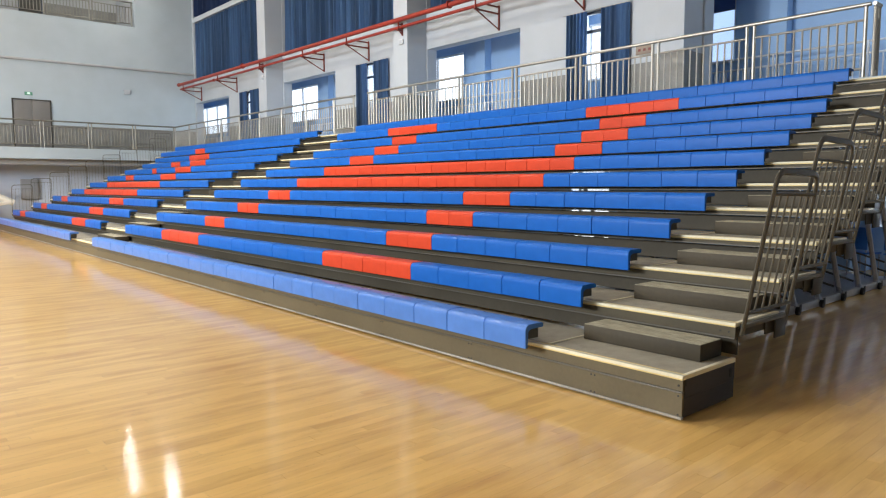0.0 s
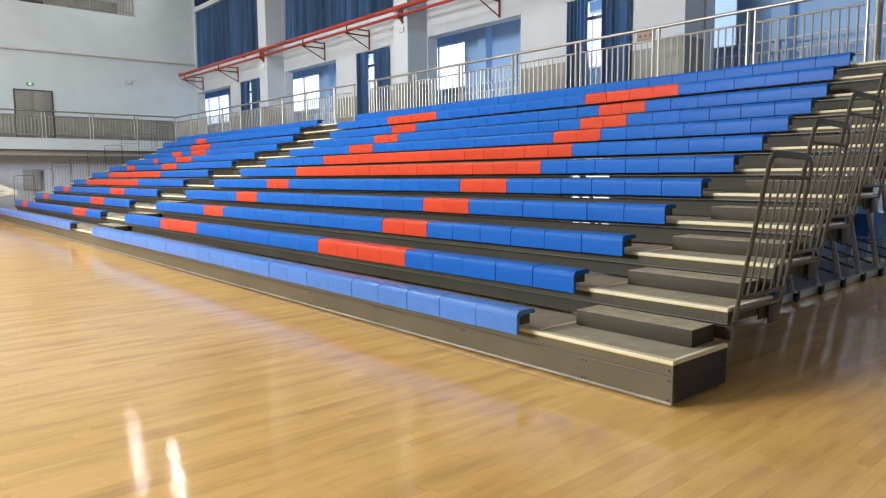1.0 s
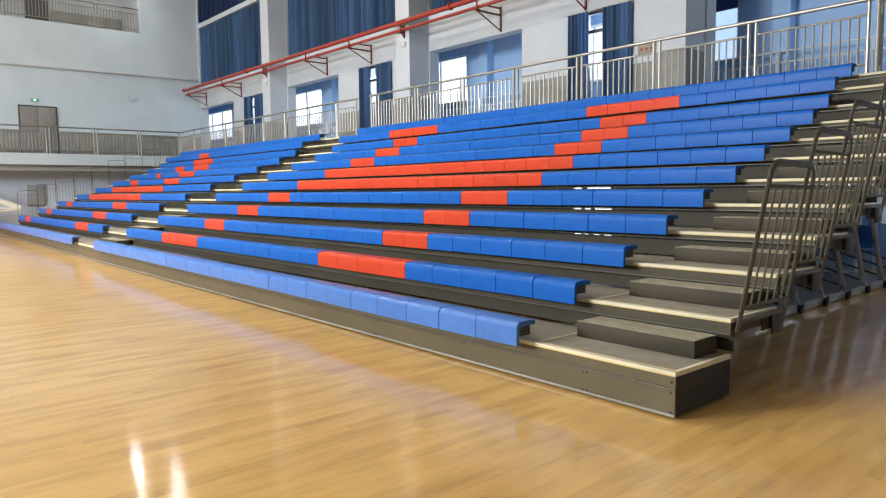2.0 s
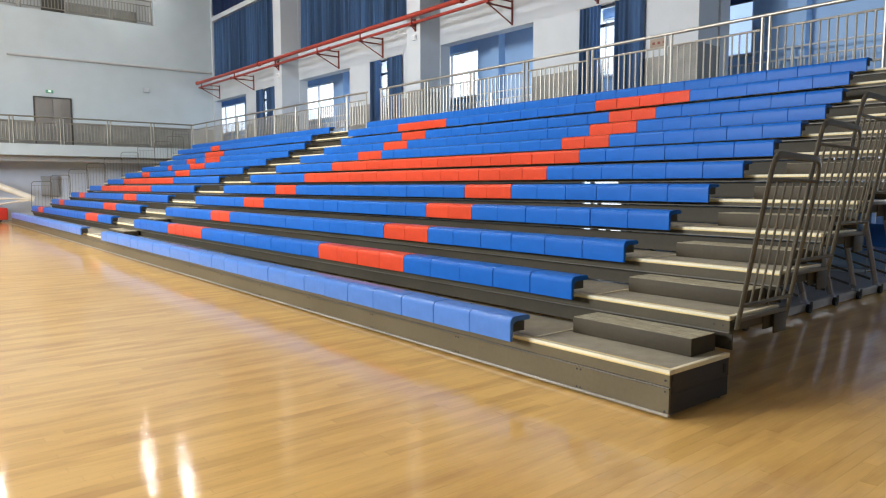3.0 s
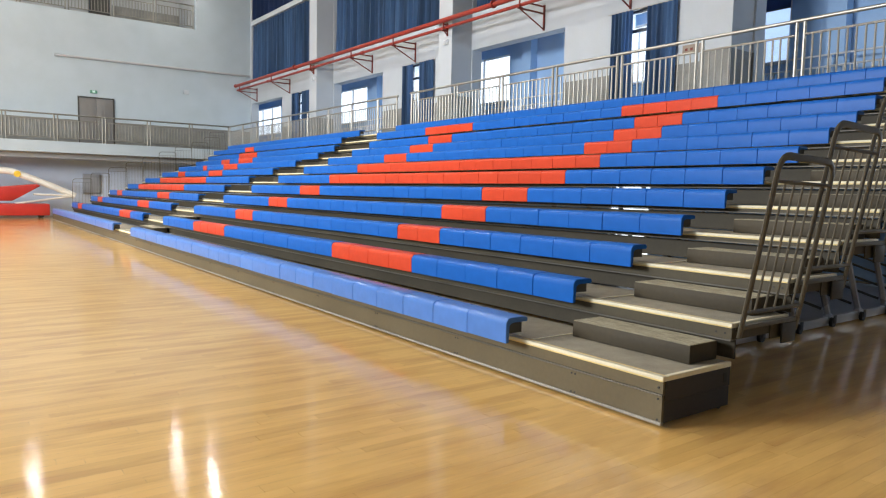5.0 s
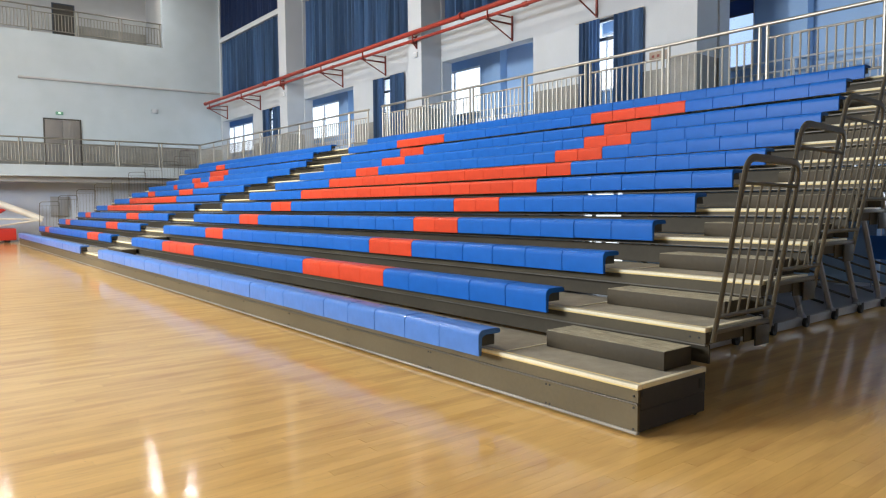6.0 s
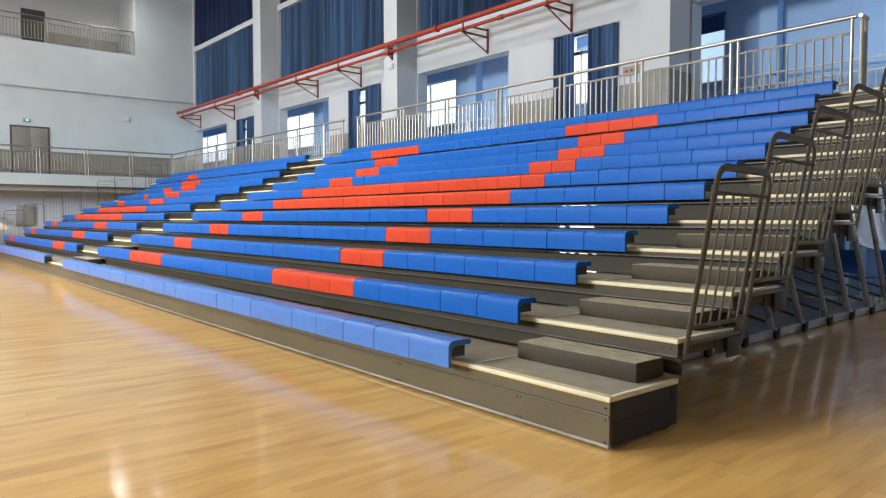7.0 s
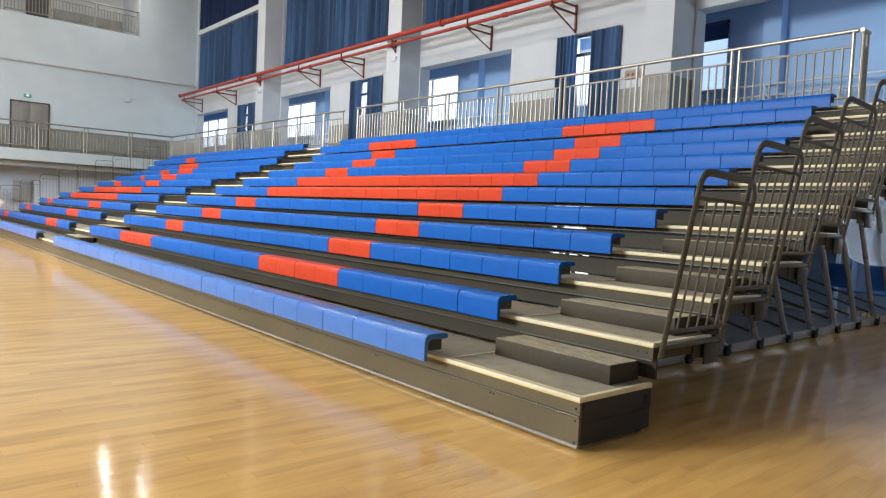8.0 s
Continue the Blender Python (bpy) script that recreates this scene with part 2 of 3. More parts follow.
def tube(bm, points, r, seg=10, flat=1.0, closed_ends=True):
    """Swept round bar along points; flat squeezes it along the sweep's side axis."""
    pts = [Vector(p) for p in points]
    rings = []
    for i, p in enumerate(pts):
        a = pts[max(i - 1, 0)]
        c = pts[min(i + 1, len(pts) - 1)]
        d = (c - a).normalized()
        side = d.cross(Vector((0, 1, 0)))
        if side.length < 0.1:
            side = d.cross(Vector((1, 0, 0)))
        side.normalize()
        up = side.cross(d).normalized()
        rings.append([bm.verts.new(p + side * r * math.cos(2 * math.pi * j / seg) + up * r * flat * math.sin(2 * math.pi * j / seg)) for j in range(seg)])
    for a, b in zip(rings, rings[1:]):
        for j in range(seg):
            bm.faces.new((a[j], a[(j + 1) % seg], b[(j + 1) % seg], b[j]))
    if closed_ends:
        bm.faces.new(rings[0][::-1])
        bm.faces.new(rings[-1])
    return bm


def extrude_profile(profile, y0, y1, insets=((0.0, 0.0),)):
    """Closed (x, z) profile swept along y."""
    bm = bmesh.new()
    cx = sum(p[0] for p in profile) / len(profile)
    cz = sum(p[1] for p in profile) / len(profile)
    rings = []
    stations = [(y0 + d, s) for d, s in insets] + [(y1 - d, s) for d, s in reversed(insets)]
    for y, s in stations:
        rings.append([bm.verts.new((x + (s if x < cx else -s), y, z + (s if z < cz else -s))) for x, z in profile])
    n = len(profile)
    for a, b in zip(rings, rings[1:]):
        for j in range(n):
            bm.faces.new((a[j], b[j], b[(j + 1) % n], a[(j + 1) % n]))
    bm.faces.new(rings[0])
    bm.faces.new(rings[-1][::-1])
    bmesh.ops.recalc_face_normals(bm, faces=bm.faces[:])
    return bm


def to_mesh(name, bm, mat, smooth=True):
    me = bpy.data.meshes.new(name)
    bmesh.ops.recalc_face_normals(bm, faces=bm.faces[:])
    bm.to_mesh(me)
    bm.free()
    me.materials.append(mat)
    if smooth:
        me.shade_smooth()
        me.set_sharp_from_angle(angle=radians(35))
    return me


def part(name, bm, mat, parent, label="", smooth=True):
    ob = new(name, to_mesh(name, bm, mat, smooth))
    ob.parent = parent
    if label:
        tagged(ob, label)
    return ob


def share(name, me, parent, m=None, label=""):
    ob = new(name, me)
    ob.parent = parent
    if m is not None:
        ob.matrix_basis = m
    if label:
        tagged(ob, label)
    return ob


def thing(name, m, label, category, group="", kind=""):
    ob = new(name)
    ob.empty_display_size = 0.2
    ob.matrix_basis = m
    return tagged(ob, label, category, group, kind)


def structure(name, bm, mat, label, category):
    return tagged(new(name, to_mesh(name, bm, mat, False)), label, category, kind="structure")


# ------------------------------------------------------------ the plan
PITCH, RISE, FIRST = 0.771, 0.27, 0.337      # row depth, row rise, height of the first deck
ROWS, SEAT = 12, 0.5
AISLE, NEAR_SEATS, FAR_SEATS = 1.34, 27, 25
FAR_START, STAND_END = 17.0, 30.85
FLOOR2 = 3.46                                 # upper walkway
WALL_X, WALL_Y = 10.74, 35.2
RAIL_X, RAIL_Y = 8.84, 33.2
PIER = 0.82                                   # how far the wall piers stand out
DRAWN = {10: -0.19, 11: -0.70, 12: -0.80}      # the highest tiers are not yet fully drawn out


def row_x(k):
    return (k - 1) * PITCH + DRAWN.get(k, 0.0)


def deck_z(k):
    return FIRST + (k - 1) * RISE


def row_pose(k, y=0.0, lift=0.0):
    """Row k's frame: its deck's front near corner; the lower rows run a little askew."""
    skew = 0.011 * max(0, 8 - k) / 7
    return pose(row_x(k), 0, deck_z(k) + lift, 0, 0, -math.degrees(skew)) @ pose(0, y, 0)


# ------------------------------------------------------------ the setting
floor = structure("floor", boxes((-24, 13.5, -14, 36.5, -0.30, -0.006)), STEEL_DARK, "subfloor under varnished maple strip boards", "floor")

# long wall beside the stand: solid blocks between its openings
BAY = 9.8
wall_blocks = []
alcoves = [(11.27 + BAY * i, 15.42 + BAY * i) for i in (-2, -1, 0, 1, 2)]
slits = [(8.05 + 9.95 * i, 9.15 + 9.95 * i) for i in (-2, -1, 0, 1, 2)]
highs = [(7.3 + BAY * i, 15.45 + BAY * i) for i in (-2, -1, 0, 1, 2)]
cuts = sorted(alcoves + slits)
edge = -14.0
for a, b in cuts:
    if a > edge:
        wall_blocks.append((WALL_X, WALL_X + 0.4, edge, a, FLOOR2, 6.2))
    edge = b
wall_blocks.append((WALL_X, WALL_X + 0.4, edge, 36.0, FLOOR2, 6.2))
wall_blocks.append((WALL_X, WALL_X + 0.4, -14, 36.0, 6.2, 7.42))
edge = -14.0
for a, b in sorted(highs):
    wall_blocks.append((WALL_X, WALL_X + 0.4, edge, a, 7.42, 13.6))
    edge = b
wall_blocks.append((WALL_X, WALL_X + 0.4, edge, 36.0, 7.42, 13.6))
for a, b in highs:
    wall_blocks.append((WALL_X + 0.34, WALL_X + 0.4, a, b, 7.42, 13.6))
wall_east = structure("wall_east", boxes(*wall_blocks), WHITE, "white painted long wall with deep openings", "wall")

# dado along the walkway
edge = -14.0
dado = []
for a, b in cuts:
    if a > edge:
        dado.append((WALL_X - 0.012, WALL_X - 0.002, edge, a, FLOOR2, FLOOR2 + 1.2))
    edge = b
structure("dado", boxes(*dado), DADO, "grey speckled tile dado along walkway wall", "wall trim")

structure("balcony_dado", boxes((-24, 2.04, WALL_Y - 0.012, WALL_Y - 0.002, FLOOR2, FLOOR2 + 1.2), (3.70, WALL_X - 0.02, WALL_Y - 0.012, WALL_Y - 0.002, FLOOR2, FLOOR2 + 1.2)), DADO, "grey speckled tile dado along the balcony wall", "wall trim")

# piers
for i in (-2, -1, 0, 1, 2):
    y = 5.67 + BAY * i
    structure("pier", boxes((WALL_X - PIER, WALL_X - 0.002, y, y + 0.72, FLOOR2, 13.6)), WHITE, "white painted square wall pier", "pier")
    structure("pier_dado", boxes((WALL_X - PIER - 0.012, WALL_X - PIER - 0.002, y - 0.012, y + 0.732, FLOOR2, FLOOR2 + 1.2), (WALL_X - PIER - 0.002, WALL_X - 0.015, y - 0.012, y - 0.002, FLOOR2, FLOOR2 + 1.2)), DADO, "grey tile dado round a pier", "wall trim")

# corridor behind the openings, with window bands in its outer wall
xb = WALL_X + 1.8
bands = [(b0 + 0.15, b0 + 6.0) for a0, b0 in sorted(alcoves)]
blocks = [(xb, xb + 0.2, -14, 46, FLOOR2, 4.72), (xb, xb + 0.2, -14, 46, 6.35, 6.65), (WALL_X + 0.405, xb + 0.2, -14.2, -14.0, FLOOR2, 6.65), (WALL_X + 0.405, xb + 0.2, 46, 46.2, FLOOR2, 6.65),
          (WALL_X + 0.405, xb + 0.2, -14, 46, 6.654, 6.8), (WALL_X + 0.2, WALL_X + 0.4, 36.0, 46, FLOOR2, 6.65)]
edge = -14.0
for c, d in bands:
    blocks.append((xb, xb + 0.2, edge, c, 4.72, 6.35))
    edge = d
blocks.append((xb, xb + 0.2, edge, 46, 4.72, 6.35))
for a0, b0 in alcoves:
    blocks.append((xb - 0.3, xb - 0.003, b0 - 1.2, b0 - 0.8, FLOOR2, 6.648))
# corridor walls taken as white; the blue daylight on them is their colour
structure("corridor_wall", boxes(*blocks), PALEBLUE, "corridor behind the openings, blue daylight put into its wall colour", "wall")
for c, d in bands:
    win = thing("window", pose(xb, c, 4.72), "bright window band with white sliding frames", "window", "corridor windows", "structure")
    w = d - c
    part("window_frame", boxes((0.06, 0.12, 0, w, 0, 0.06), (0.06, 0.12, 0, w, 1.57, 1.63)), WFRAME, win)
    for j in range(5):
        y = j * (w - 0.06) / 4
        part("mullion", boxes((0.055, 0.125, y, y + 0.06, 0.062, 1.568)), WFRAME, win)
    part("window_sill", boxes((-0.05, 0.05, -0.02, w + 0.02, -0.035, -0.003)), WHITE, win)
    for j in range(4):
        y = j * (w - 0.06) / 4 + 0.062
        pane = part("pane", boxes((0.086, 0.092, y, y + (w - 0.06) / 4 - 0.064, 0.062, 1.568)), GLASS, win, "clear glass pane", False)
        pane.visible_shadow = False
for a0, b0 in alcoves:
    rail = thing("guard_bar", pose(WALL_X + 1.35, a0 - 0.9, FLOOR2), "stainless guard bars along the corridor window", "railing", "corridor guard bars")
    n = int((b0 - a0 + 2.9) / 0.14)
    for z in (0.12, 0.95, 1.2):
        part("bar", tube(bmesh.new(), [(0, 0, z), (0, n * 0.14, z)], 0.024, 8), STEEL_BRIGHT, rail)
    me = to_mesh("baluster", tube(bmesh.new(), [(0, 0, 0.12), (0, 0, 0.95)], 0.016, 6), STEEL_BRIGHT)
    post = to_mesh("post", tube(bmesh.new(), [(0, 0, 0.0), (0, 0, 1.19)], 0.028, 8), STEEL_BRIGHT)
    for j in range(1, n):
        share("post" if j % 14 == 1 else "baluster", post if j % 14 == 1 else me, rail, pose(0, j * 0.14, 0))

for a0, b0 in sorted(alcoves)[1:2]:
    blind = thing("roller_blind", pose(xb - 0.06, b0 + 0.15, 5.98), "dark blue roller blind drawn partly down", "blind", "")
    part("cloth", boxes((0.0, 0.006, 0, 2.3, 0, 0.36)), CURTAIN_DARK, blind)
    part("bottom_rail", boxes((-0.008, 0.014, 0, 2.3, -0.03, -0.002)), FRAME, blind)
    part("roller", tube(bmesh.new(), [(0.02, 0, 0.39), (0.02, 2.3, 0.39)], 0.03, 8), FRAME, blind)

structure("sky_backdrop", boxes((14.34, 14.39, 9.2, 62, 2.5, 10.0)), DAYGLOW, "bright overcast daylight outside the windows", "backdrop")

# dimmer glow added here so the near window looks less bright
structure("yard_backdrop", boxes((14.34, 14.39, -14, 9.19, 2.5, 10.0)), DAYDIM, "dimmer pale blue backdrop added outside the near windows", "backdrop")

# upper walkway and its front
structure("walkway_slab", boxes((RAIL_X - 0.12, 12.74, 1.35, 46.0, FLOOR2 - 0.25, FLOOR2), (10.29, 12.74, -14, 1.346, FLOOR2 - 0.25, FLOOR2)), WHITE_FAR, "pale concrete walkway slab above the stand", "walkway")
structure("walkway_wall", boxes((10.14, 10.34, 2.2, 7.7, -0.006, FLOOR2 - 0.254), (10.14, 10.34, 9.02, 36.0, -0.006, FLOOR2 - 0.254), (10.14, 10.34, 7.7, 9.02, 2.1, FLOOR2 - 0.254), (10.64, 10.84, -14, -0.9, -0.006, FLOOR2 - 0.254), (10.64, 10.84, 0.8, 2.196, -0.006, FLOOR2 - 0.254), (10.64, 10.84, -0.9, 0.8, -0.006, 1.3), (10.64, 10.84, -0.9, 0.8, 2.7, FLOOR2 - 0.254), (10.344, 10.64, 2.0, 2.196, -0.006, FLOOR2 - 0.254)), PALEBLUE, "blue painted wall under the walkway", "wall")

# glazed daylight door under the walkway, glimpsed between the tiers
way = thing("door", pose(10.2, 7.7, 0.0), "closed glazed door bright with daylight behind the stand", "door", kind="structure")
part("door_frame", boxes((0.0, 0.08, 0.0, 0.06, 0, 2.1), (0.0, 0.08, 1.26, 1.32, 0, 2.1), (0.0, 0.08, 0.06, 1.26, 2.04, 2.1), (0.0, 0.08, 0.92, 1.0, 0, 2.04)), WFRAME, way)
for y0, y1 in ((0.063, 0.917), (1.003, 1.257)):
    leaf = part("pane", boxes((0.03, 0.036, y0, y1, 0.05, 2.03)), GLASS, way, "clear glass pane", False)
    leaf.visible_shadow = False
structure("door_backdrop", boxes((10.6, 10.63, 6.6, 10.4, 0.0, 2.6)), DAYGLOW, "bright overcast daylight outside the glazed door", "backdrop")

# unseen window frame, added round the low light
low = thing("window", pose(10.69, -0.9, 1.3), "added low window with white frame under the walkway, unseen", "window", "", "structure")
part("window_frame", boxes((0.0, 0.04, 0, 1.7, 0, 0.05), (0.0, 0.04, 0, 1.7, 1.35, 1.4)), WFRAME, low)
for y in (0.0, 0.82, 1.65):
    part("mullion", boxes((-0.002, 0.042, y, y + 0.05, 0.052, 1.348)), WFRAME, low)

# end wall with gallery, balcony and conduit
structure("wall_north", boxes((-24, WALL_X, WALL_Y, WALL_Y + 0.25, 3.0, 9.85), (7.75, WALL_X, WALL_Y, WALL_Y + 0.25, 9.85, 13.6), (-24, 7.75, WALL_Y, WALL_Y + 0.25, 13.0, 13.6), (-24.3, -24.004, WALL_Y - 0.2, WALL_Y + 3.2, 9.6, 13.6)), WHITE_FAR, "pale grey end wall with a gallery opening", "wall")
structure("lower_wall_north", boxes((-24, WALL_X, WALL_Y, WALL_Y + 0.25, -0.006, 2.996)), LOWERBLUE, "pale blue wall under the balcony", "wall")
structure("gallery_wall", boxes((-24, 7.75, WALL_Y + 3.0, WALL_Y + 3.2, 9.6, 13.6), (7.754, 7.95, WALL_Y + 0.254, WALL_Y + 3.2, 9.6, 13.6)), CEIL, "grey wall at the back of the gallery", "wall")
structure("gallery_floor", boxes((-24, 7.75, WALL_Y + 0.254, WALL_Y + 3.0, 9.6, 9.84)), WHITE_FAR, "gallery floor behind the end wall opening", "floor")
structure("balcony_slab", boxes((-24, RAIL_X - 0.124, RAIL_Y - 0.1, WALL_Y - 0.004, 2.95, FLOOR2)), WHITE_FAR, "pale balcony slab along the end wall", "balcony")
structure("balcony_beam", boxes((-24, 9.44, RAIL_Y + 0.35, RAIL_Y + 0.75, 2.7, 2.946)), CEIL, "grey beam under the balcony", "beam")
structure("wall_south", boxes((-24, 13.5, -14.3, -14, -0.006, 13.6)), CEIL, "grey end wall behind the court", "wall")
# window openings in this unseen wall are added to go with the court light
west = [(-24.3, -24, -14, 36.5, -0.006, 5.7), (-24.3, -24, -14, 36.5, 10.3, 13.6)]
edge = -14.0
for wy in (7.0, 18.0, 29.0):
    west.append((-24.3, -24, edge, wy - 4, 5.7, 10.3))
    edge = wy + 4
west.append((-24.3, -24, edge, 36.5, 5.7, 10.3))
structure("wall_west", boxes(*west), WHITE, "white court wall with a row of added high windows, unseen", "wall")
structure("ceiling", boxes((-24.3, WALL_X + 0.3, -14.3, 38.5, 13.604, 13.9)), CEIL, "grey hall ceiling", "ceiling")
conduit = structure("conduit", tube(bmesh.new(), [(1.1, WALL_Y - 0.07, 7.65), (WALL_X - 0.05, WALL_Y - 0.07, 7.72)], 0.06, 8), CEIL, "grey service conduit along the end wall", "conduit")


def pleated(w, z0, z1, pleats, depth, seed, name="cloth"):
    """Hanging cloth along y, gathered in folds that wander on the way down."""
    rnd = random.Random(seed)
    bm = bmesh.new()
    n = pleats * 6
    ph = [rnd.uniform(-0.5, 0.5) for _ in range(pleats + 1)]
    am = [rnd.uniform(0.35, 1.3) for _ in range(pleats + 1)]
    cols = []
    for lv in range(5):
        f = lv / 4
        z = z1 + (z0 - z1) * f
        row = []
        for i in range(n + 1):
            u = i / n * pleats
            k = min(int(u), pleats)
            x = depth * am[k] * (0.8 + 0.2 * f) * math.sin(2 * math.pi * u + ph[k] * f)
            row.append(bm.verts.new((x, w * i / n + 0.02 * ph[k] * f, z + (0.015 * math.sin(u * 1.7) if lv == 4 else 0))))
        cols.append(row)
    for a, b in zip(cols, cols[1:]):
        for i in range(n):
            bm.faces.new((a[i], a[i + 1], b[i + 1], b[i]))
    bmesh.ops.solidify(bm, geom=bm.faces[:], thickness=0.006)
    return bm


# high curtains, two tiers a bay
for i, (a, b) in enumerate(sorted(highs)):
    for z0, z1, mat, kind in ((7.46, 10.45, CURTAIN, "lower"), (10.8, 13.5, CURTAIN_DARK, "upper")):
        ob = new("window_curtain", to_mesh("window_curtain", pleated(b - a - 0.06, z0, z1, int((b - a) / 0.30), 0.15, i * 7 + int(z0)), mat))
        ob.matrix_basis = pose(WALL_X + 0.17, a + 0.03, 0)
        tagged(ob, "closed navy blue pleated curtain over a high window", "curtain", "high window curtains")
    structure("transom_beam", boxes((WALL_X + 0.0, WALL_X + 0.196, a, b, 10.48, 10.72)), WHITE, "white transom beam between curtain tiers", "beam")

# slit windows with a pair of short curtains each
for i, (a, b) in enumerate(slits):
    win = thing("window", pose(WALL_X + 0.1, a, FLOOR2), "tall narrow window with dark frame", "window", "slit windows", "structure")
    w = b - a
    part("window_frame", boxes((0, 0.06, 0, 0.06, 0.0, 2.74), (0, 0.06, w - 0.06, w, 0.0, 2.74), (0, 0.06, 0.06, w - 0.06, 2.68, 2.74), (0, 0.06, 0.06, w - 0.06, 2.2, 2.28), (0, 0.06, 0.06, w - 0.06, 0.0, 0.4)), FRAME, win)
    for y0, y1, z0, z1 in ((0.062, w - 0.062, 0.402, 2.198), (0.062, w - 0.062, 2.282, 2.678)):
        pane = part("pane", boxes((0.027, 0.033, y0, y1, z0, z1)), GLASS, win, "clear glass pane", False)
        pane.visible_shadow = False
    rod = tagged(new("curtain_rod", to_mesh("curtain_rod", tube(bmesh.new(), [(0, -0.5, 0), (0, w + 0.5, 0)], 0.012, 8), STAINLESS)), "thin metal curtain rod above a slit window", "curtain rod", "curtain rods")
    rod.matrix_basis = pose(WALL_X - 0.07, a, 6.2)
    for y0, cw, s in ((a - 0.5, 0.87, 1), (b - 0.3, 0.69, 2)):
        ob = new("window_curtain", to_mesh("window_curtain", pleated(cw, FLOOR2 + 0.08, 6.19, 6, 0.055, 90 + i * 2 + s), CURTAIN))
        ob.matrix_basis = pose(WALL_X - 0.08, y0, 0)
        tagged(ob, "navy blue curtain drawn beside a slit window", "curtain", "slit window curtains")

# red pipes on brackets
PIPE_X = WALL_X - 1.0
pipes = thing("pipe_run", pose(PIPE_X, 0, 0), "pair of red painted pipes along the wall", "pipe")
part("upper_pipe", tube(bmesh.new(), [(0.0, -13.9, 7.05), (0.0, 34.75, 7.05)], 0.076, 14), PIPE, pipes)
part("lower_pipe", tube(bmesh.new(), [(0.08, -13.9, 6.83), (0.08, 34.75, 6.83)], 0.05, 12), PIPE, pipes)
part("end_cap", tube(bmesh.new(), [(0.0, 34.75, 7.06), (0.0, 34.81, 7.06)], 0.1, 14), PIPE, pipes)
for y in (4.0, 10.6, 21.0, 30.4):
    part("coupling", tube(bmesh.new(), [(0.08, y, 6.83), (0.08, y + 0.16, 6.83)], 0.07, 12), PIPE, pipes)
for y in (0.9, 13.2, 27.1):
    part("flange", tube(bmesh.new(), [(0.0, y, 7.06), (0.0, y + 0.05, 7.06)], 0.12, 14), PIPE, pipes)


def pipe_bracket(y, reach):
    """Welded triangle; reach is the arm's length from the wall or pier face to the pipes."""
    b = thing("pipe_bracket", pose(PIPE_X + reach, y, 6.70), "dark red welded triangular pipe bracket", "bracket", "pipe brackets")
    deep = 0.42 if reach > 0.5 else 0.1
    part("wall_plate", boxes((-0.045, -0.002, -0.025, 0.025, -deep - 0.03, 0.27)), BRACKET, b)
    part("arm", boxes((-reach - 0.06, -0.047, -0.022, 0.022, 0.0, 0.045)), BRACKET, b)
    part("upper_arm", boxes((-reach * 0.8, -0.047, -0.018, 0.018, 0.2, 0.24)), BRACKET, b)
    part("brace", tube(bmesh.new(), [(-0.03, 0, -deep), (-reach + 0.04, 0, 0.0)], 0.022, 6), BRACKET, b)
    part("upright", boxes((-reach - 0.02, -reach + 0.02, -0.015, 0.015, 0.046, 0.28)), PIPE, b)
    part("saddle", boxes((-reach - 0.02, -reach + 0.12, -0.03, 0.03, 0.046, 0.06)), BRACKET, b)
    return b


wall_bracket = pipe_bracket(34.2, 1.0)
for y in (29.87, 21.85, 18.75, 12.1, 9.0, 2.3, -0.8):
    copy_thing(wall_bracket, pose(PIPE_X + 1.0, y, 6.70))
pier_bracket = pipe_bracket(25.0 + 0.5, 1.0 - PIER)
for y in (15.7, 5.9):
    copy_thing(pier_bracket, pose(PIPE_X + 1.0 - PIER, y, 6.70))

# ------------------------------------------------------------ end wall fittings
door = thing("door", pose(2.11, WALL_Y - 0.004, FLOOR2), "closed grey double door on the balcony", "door", kind="structure")
part("door_frame", boxes((-0.06, 0.0, -0.05, 0, 0, 2.36), (1.52, 1.58, -0.05, 0, 0, 2.36), (0, 1.52, -0.05, 0, 2.3, 2.36)), STEEL_DARK, door)
for x in (0.005, 0.765):
    leaf = part("door_leaf", soft_box(x, x + 0.75, -0.035, 0, 0.005, 2.29, 0.004), DOOR, door)
    part("door_handle", tube(bmesh.new(), [(0.70 if x < 0.1 else 0.82, -0.07, 1.0), (0.70 if x < 0.1 else 0.82, -0.07, 1.2)], 0.012, 8), ALU, leaf)
gdoor = thing("door", pose(3.17, WALL_Y + 2.996, 9.844), "closed dark grey door on the gallery", "door", kind="structure")
part("door_frame", boxes((-0.06, 0.0, -0.04, 0, 0, 2.26), (0.95, 1.01, -0.04, 0, 0, 2.26), (0, 0.95, -0.04, 0, 2.2, 2.26)), FRAME, gdoor)
part("door_leaf", soft_box(0.003, 0.947, -0.03, -0.002, 0.005, 2.197, 0.004), STEEL_DARK, gdoor)
structure("gallery_dado", boxes((4.25, 7.74, WALL_Y + 2.988, WALL_Y + 2.998, 9.842, 11.1)), DADO, "grey tile dado on the gallery wall", "wall trim")
sign = thing("exit_sign", pose(2.58, WALL_Y - 0.004, 6.0), "small lit green exit sign above the door", "sign")
part("case", soft_box(0.02, 0.34, -0.05, 0, 0, 0.15, 0.006), EXITGLOW, sign)
part("mark", boxes((0.12, 0.24, -0.056, -0.052, 0.04, 0.13)), EXITMARK, sign)
panel = thing("wall_panel", pose(2.19, WALL_Y - 0.004, 0.95), "grey sheet metal cabinet under the balcony", "cabinet")
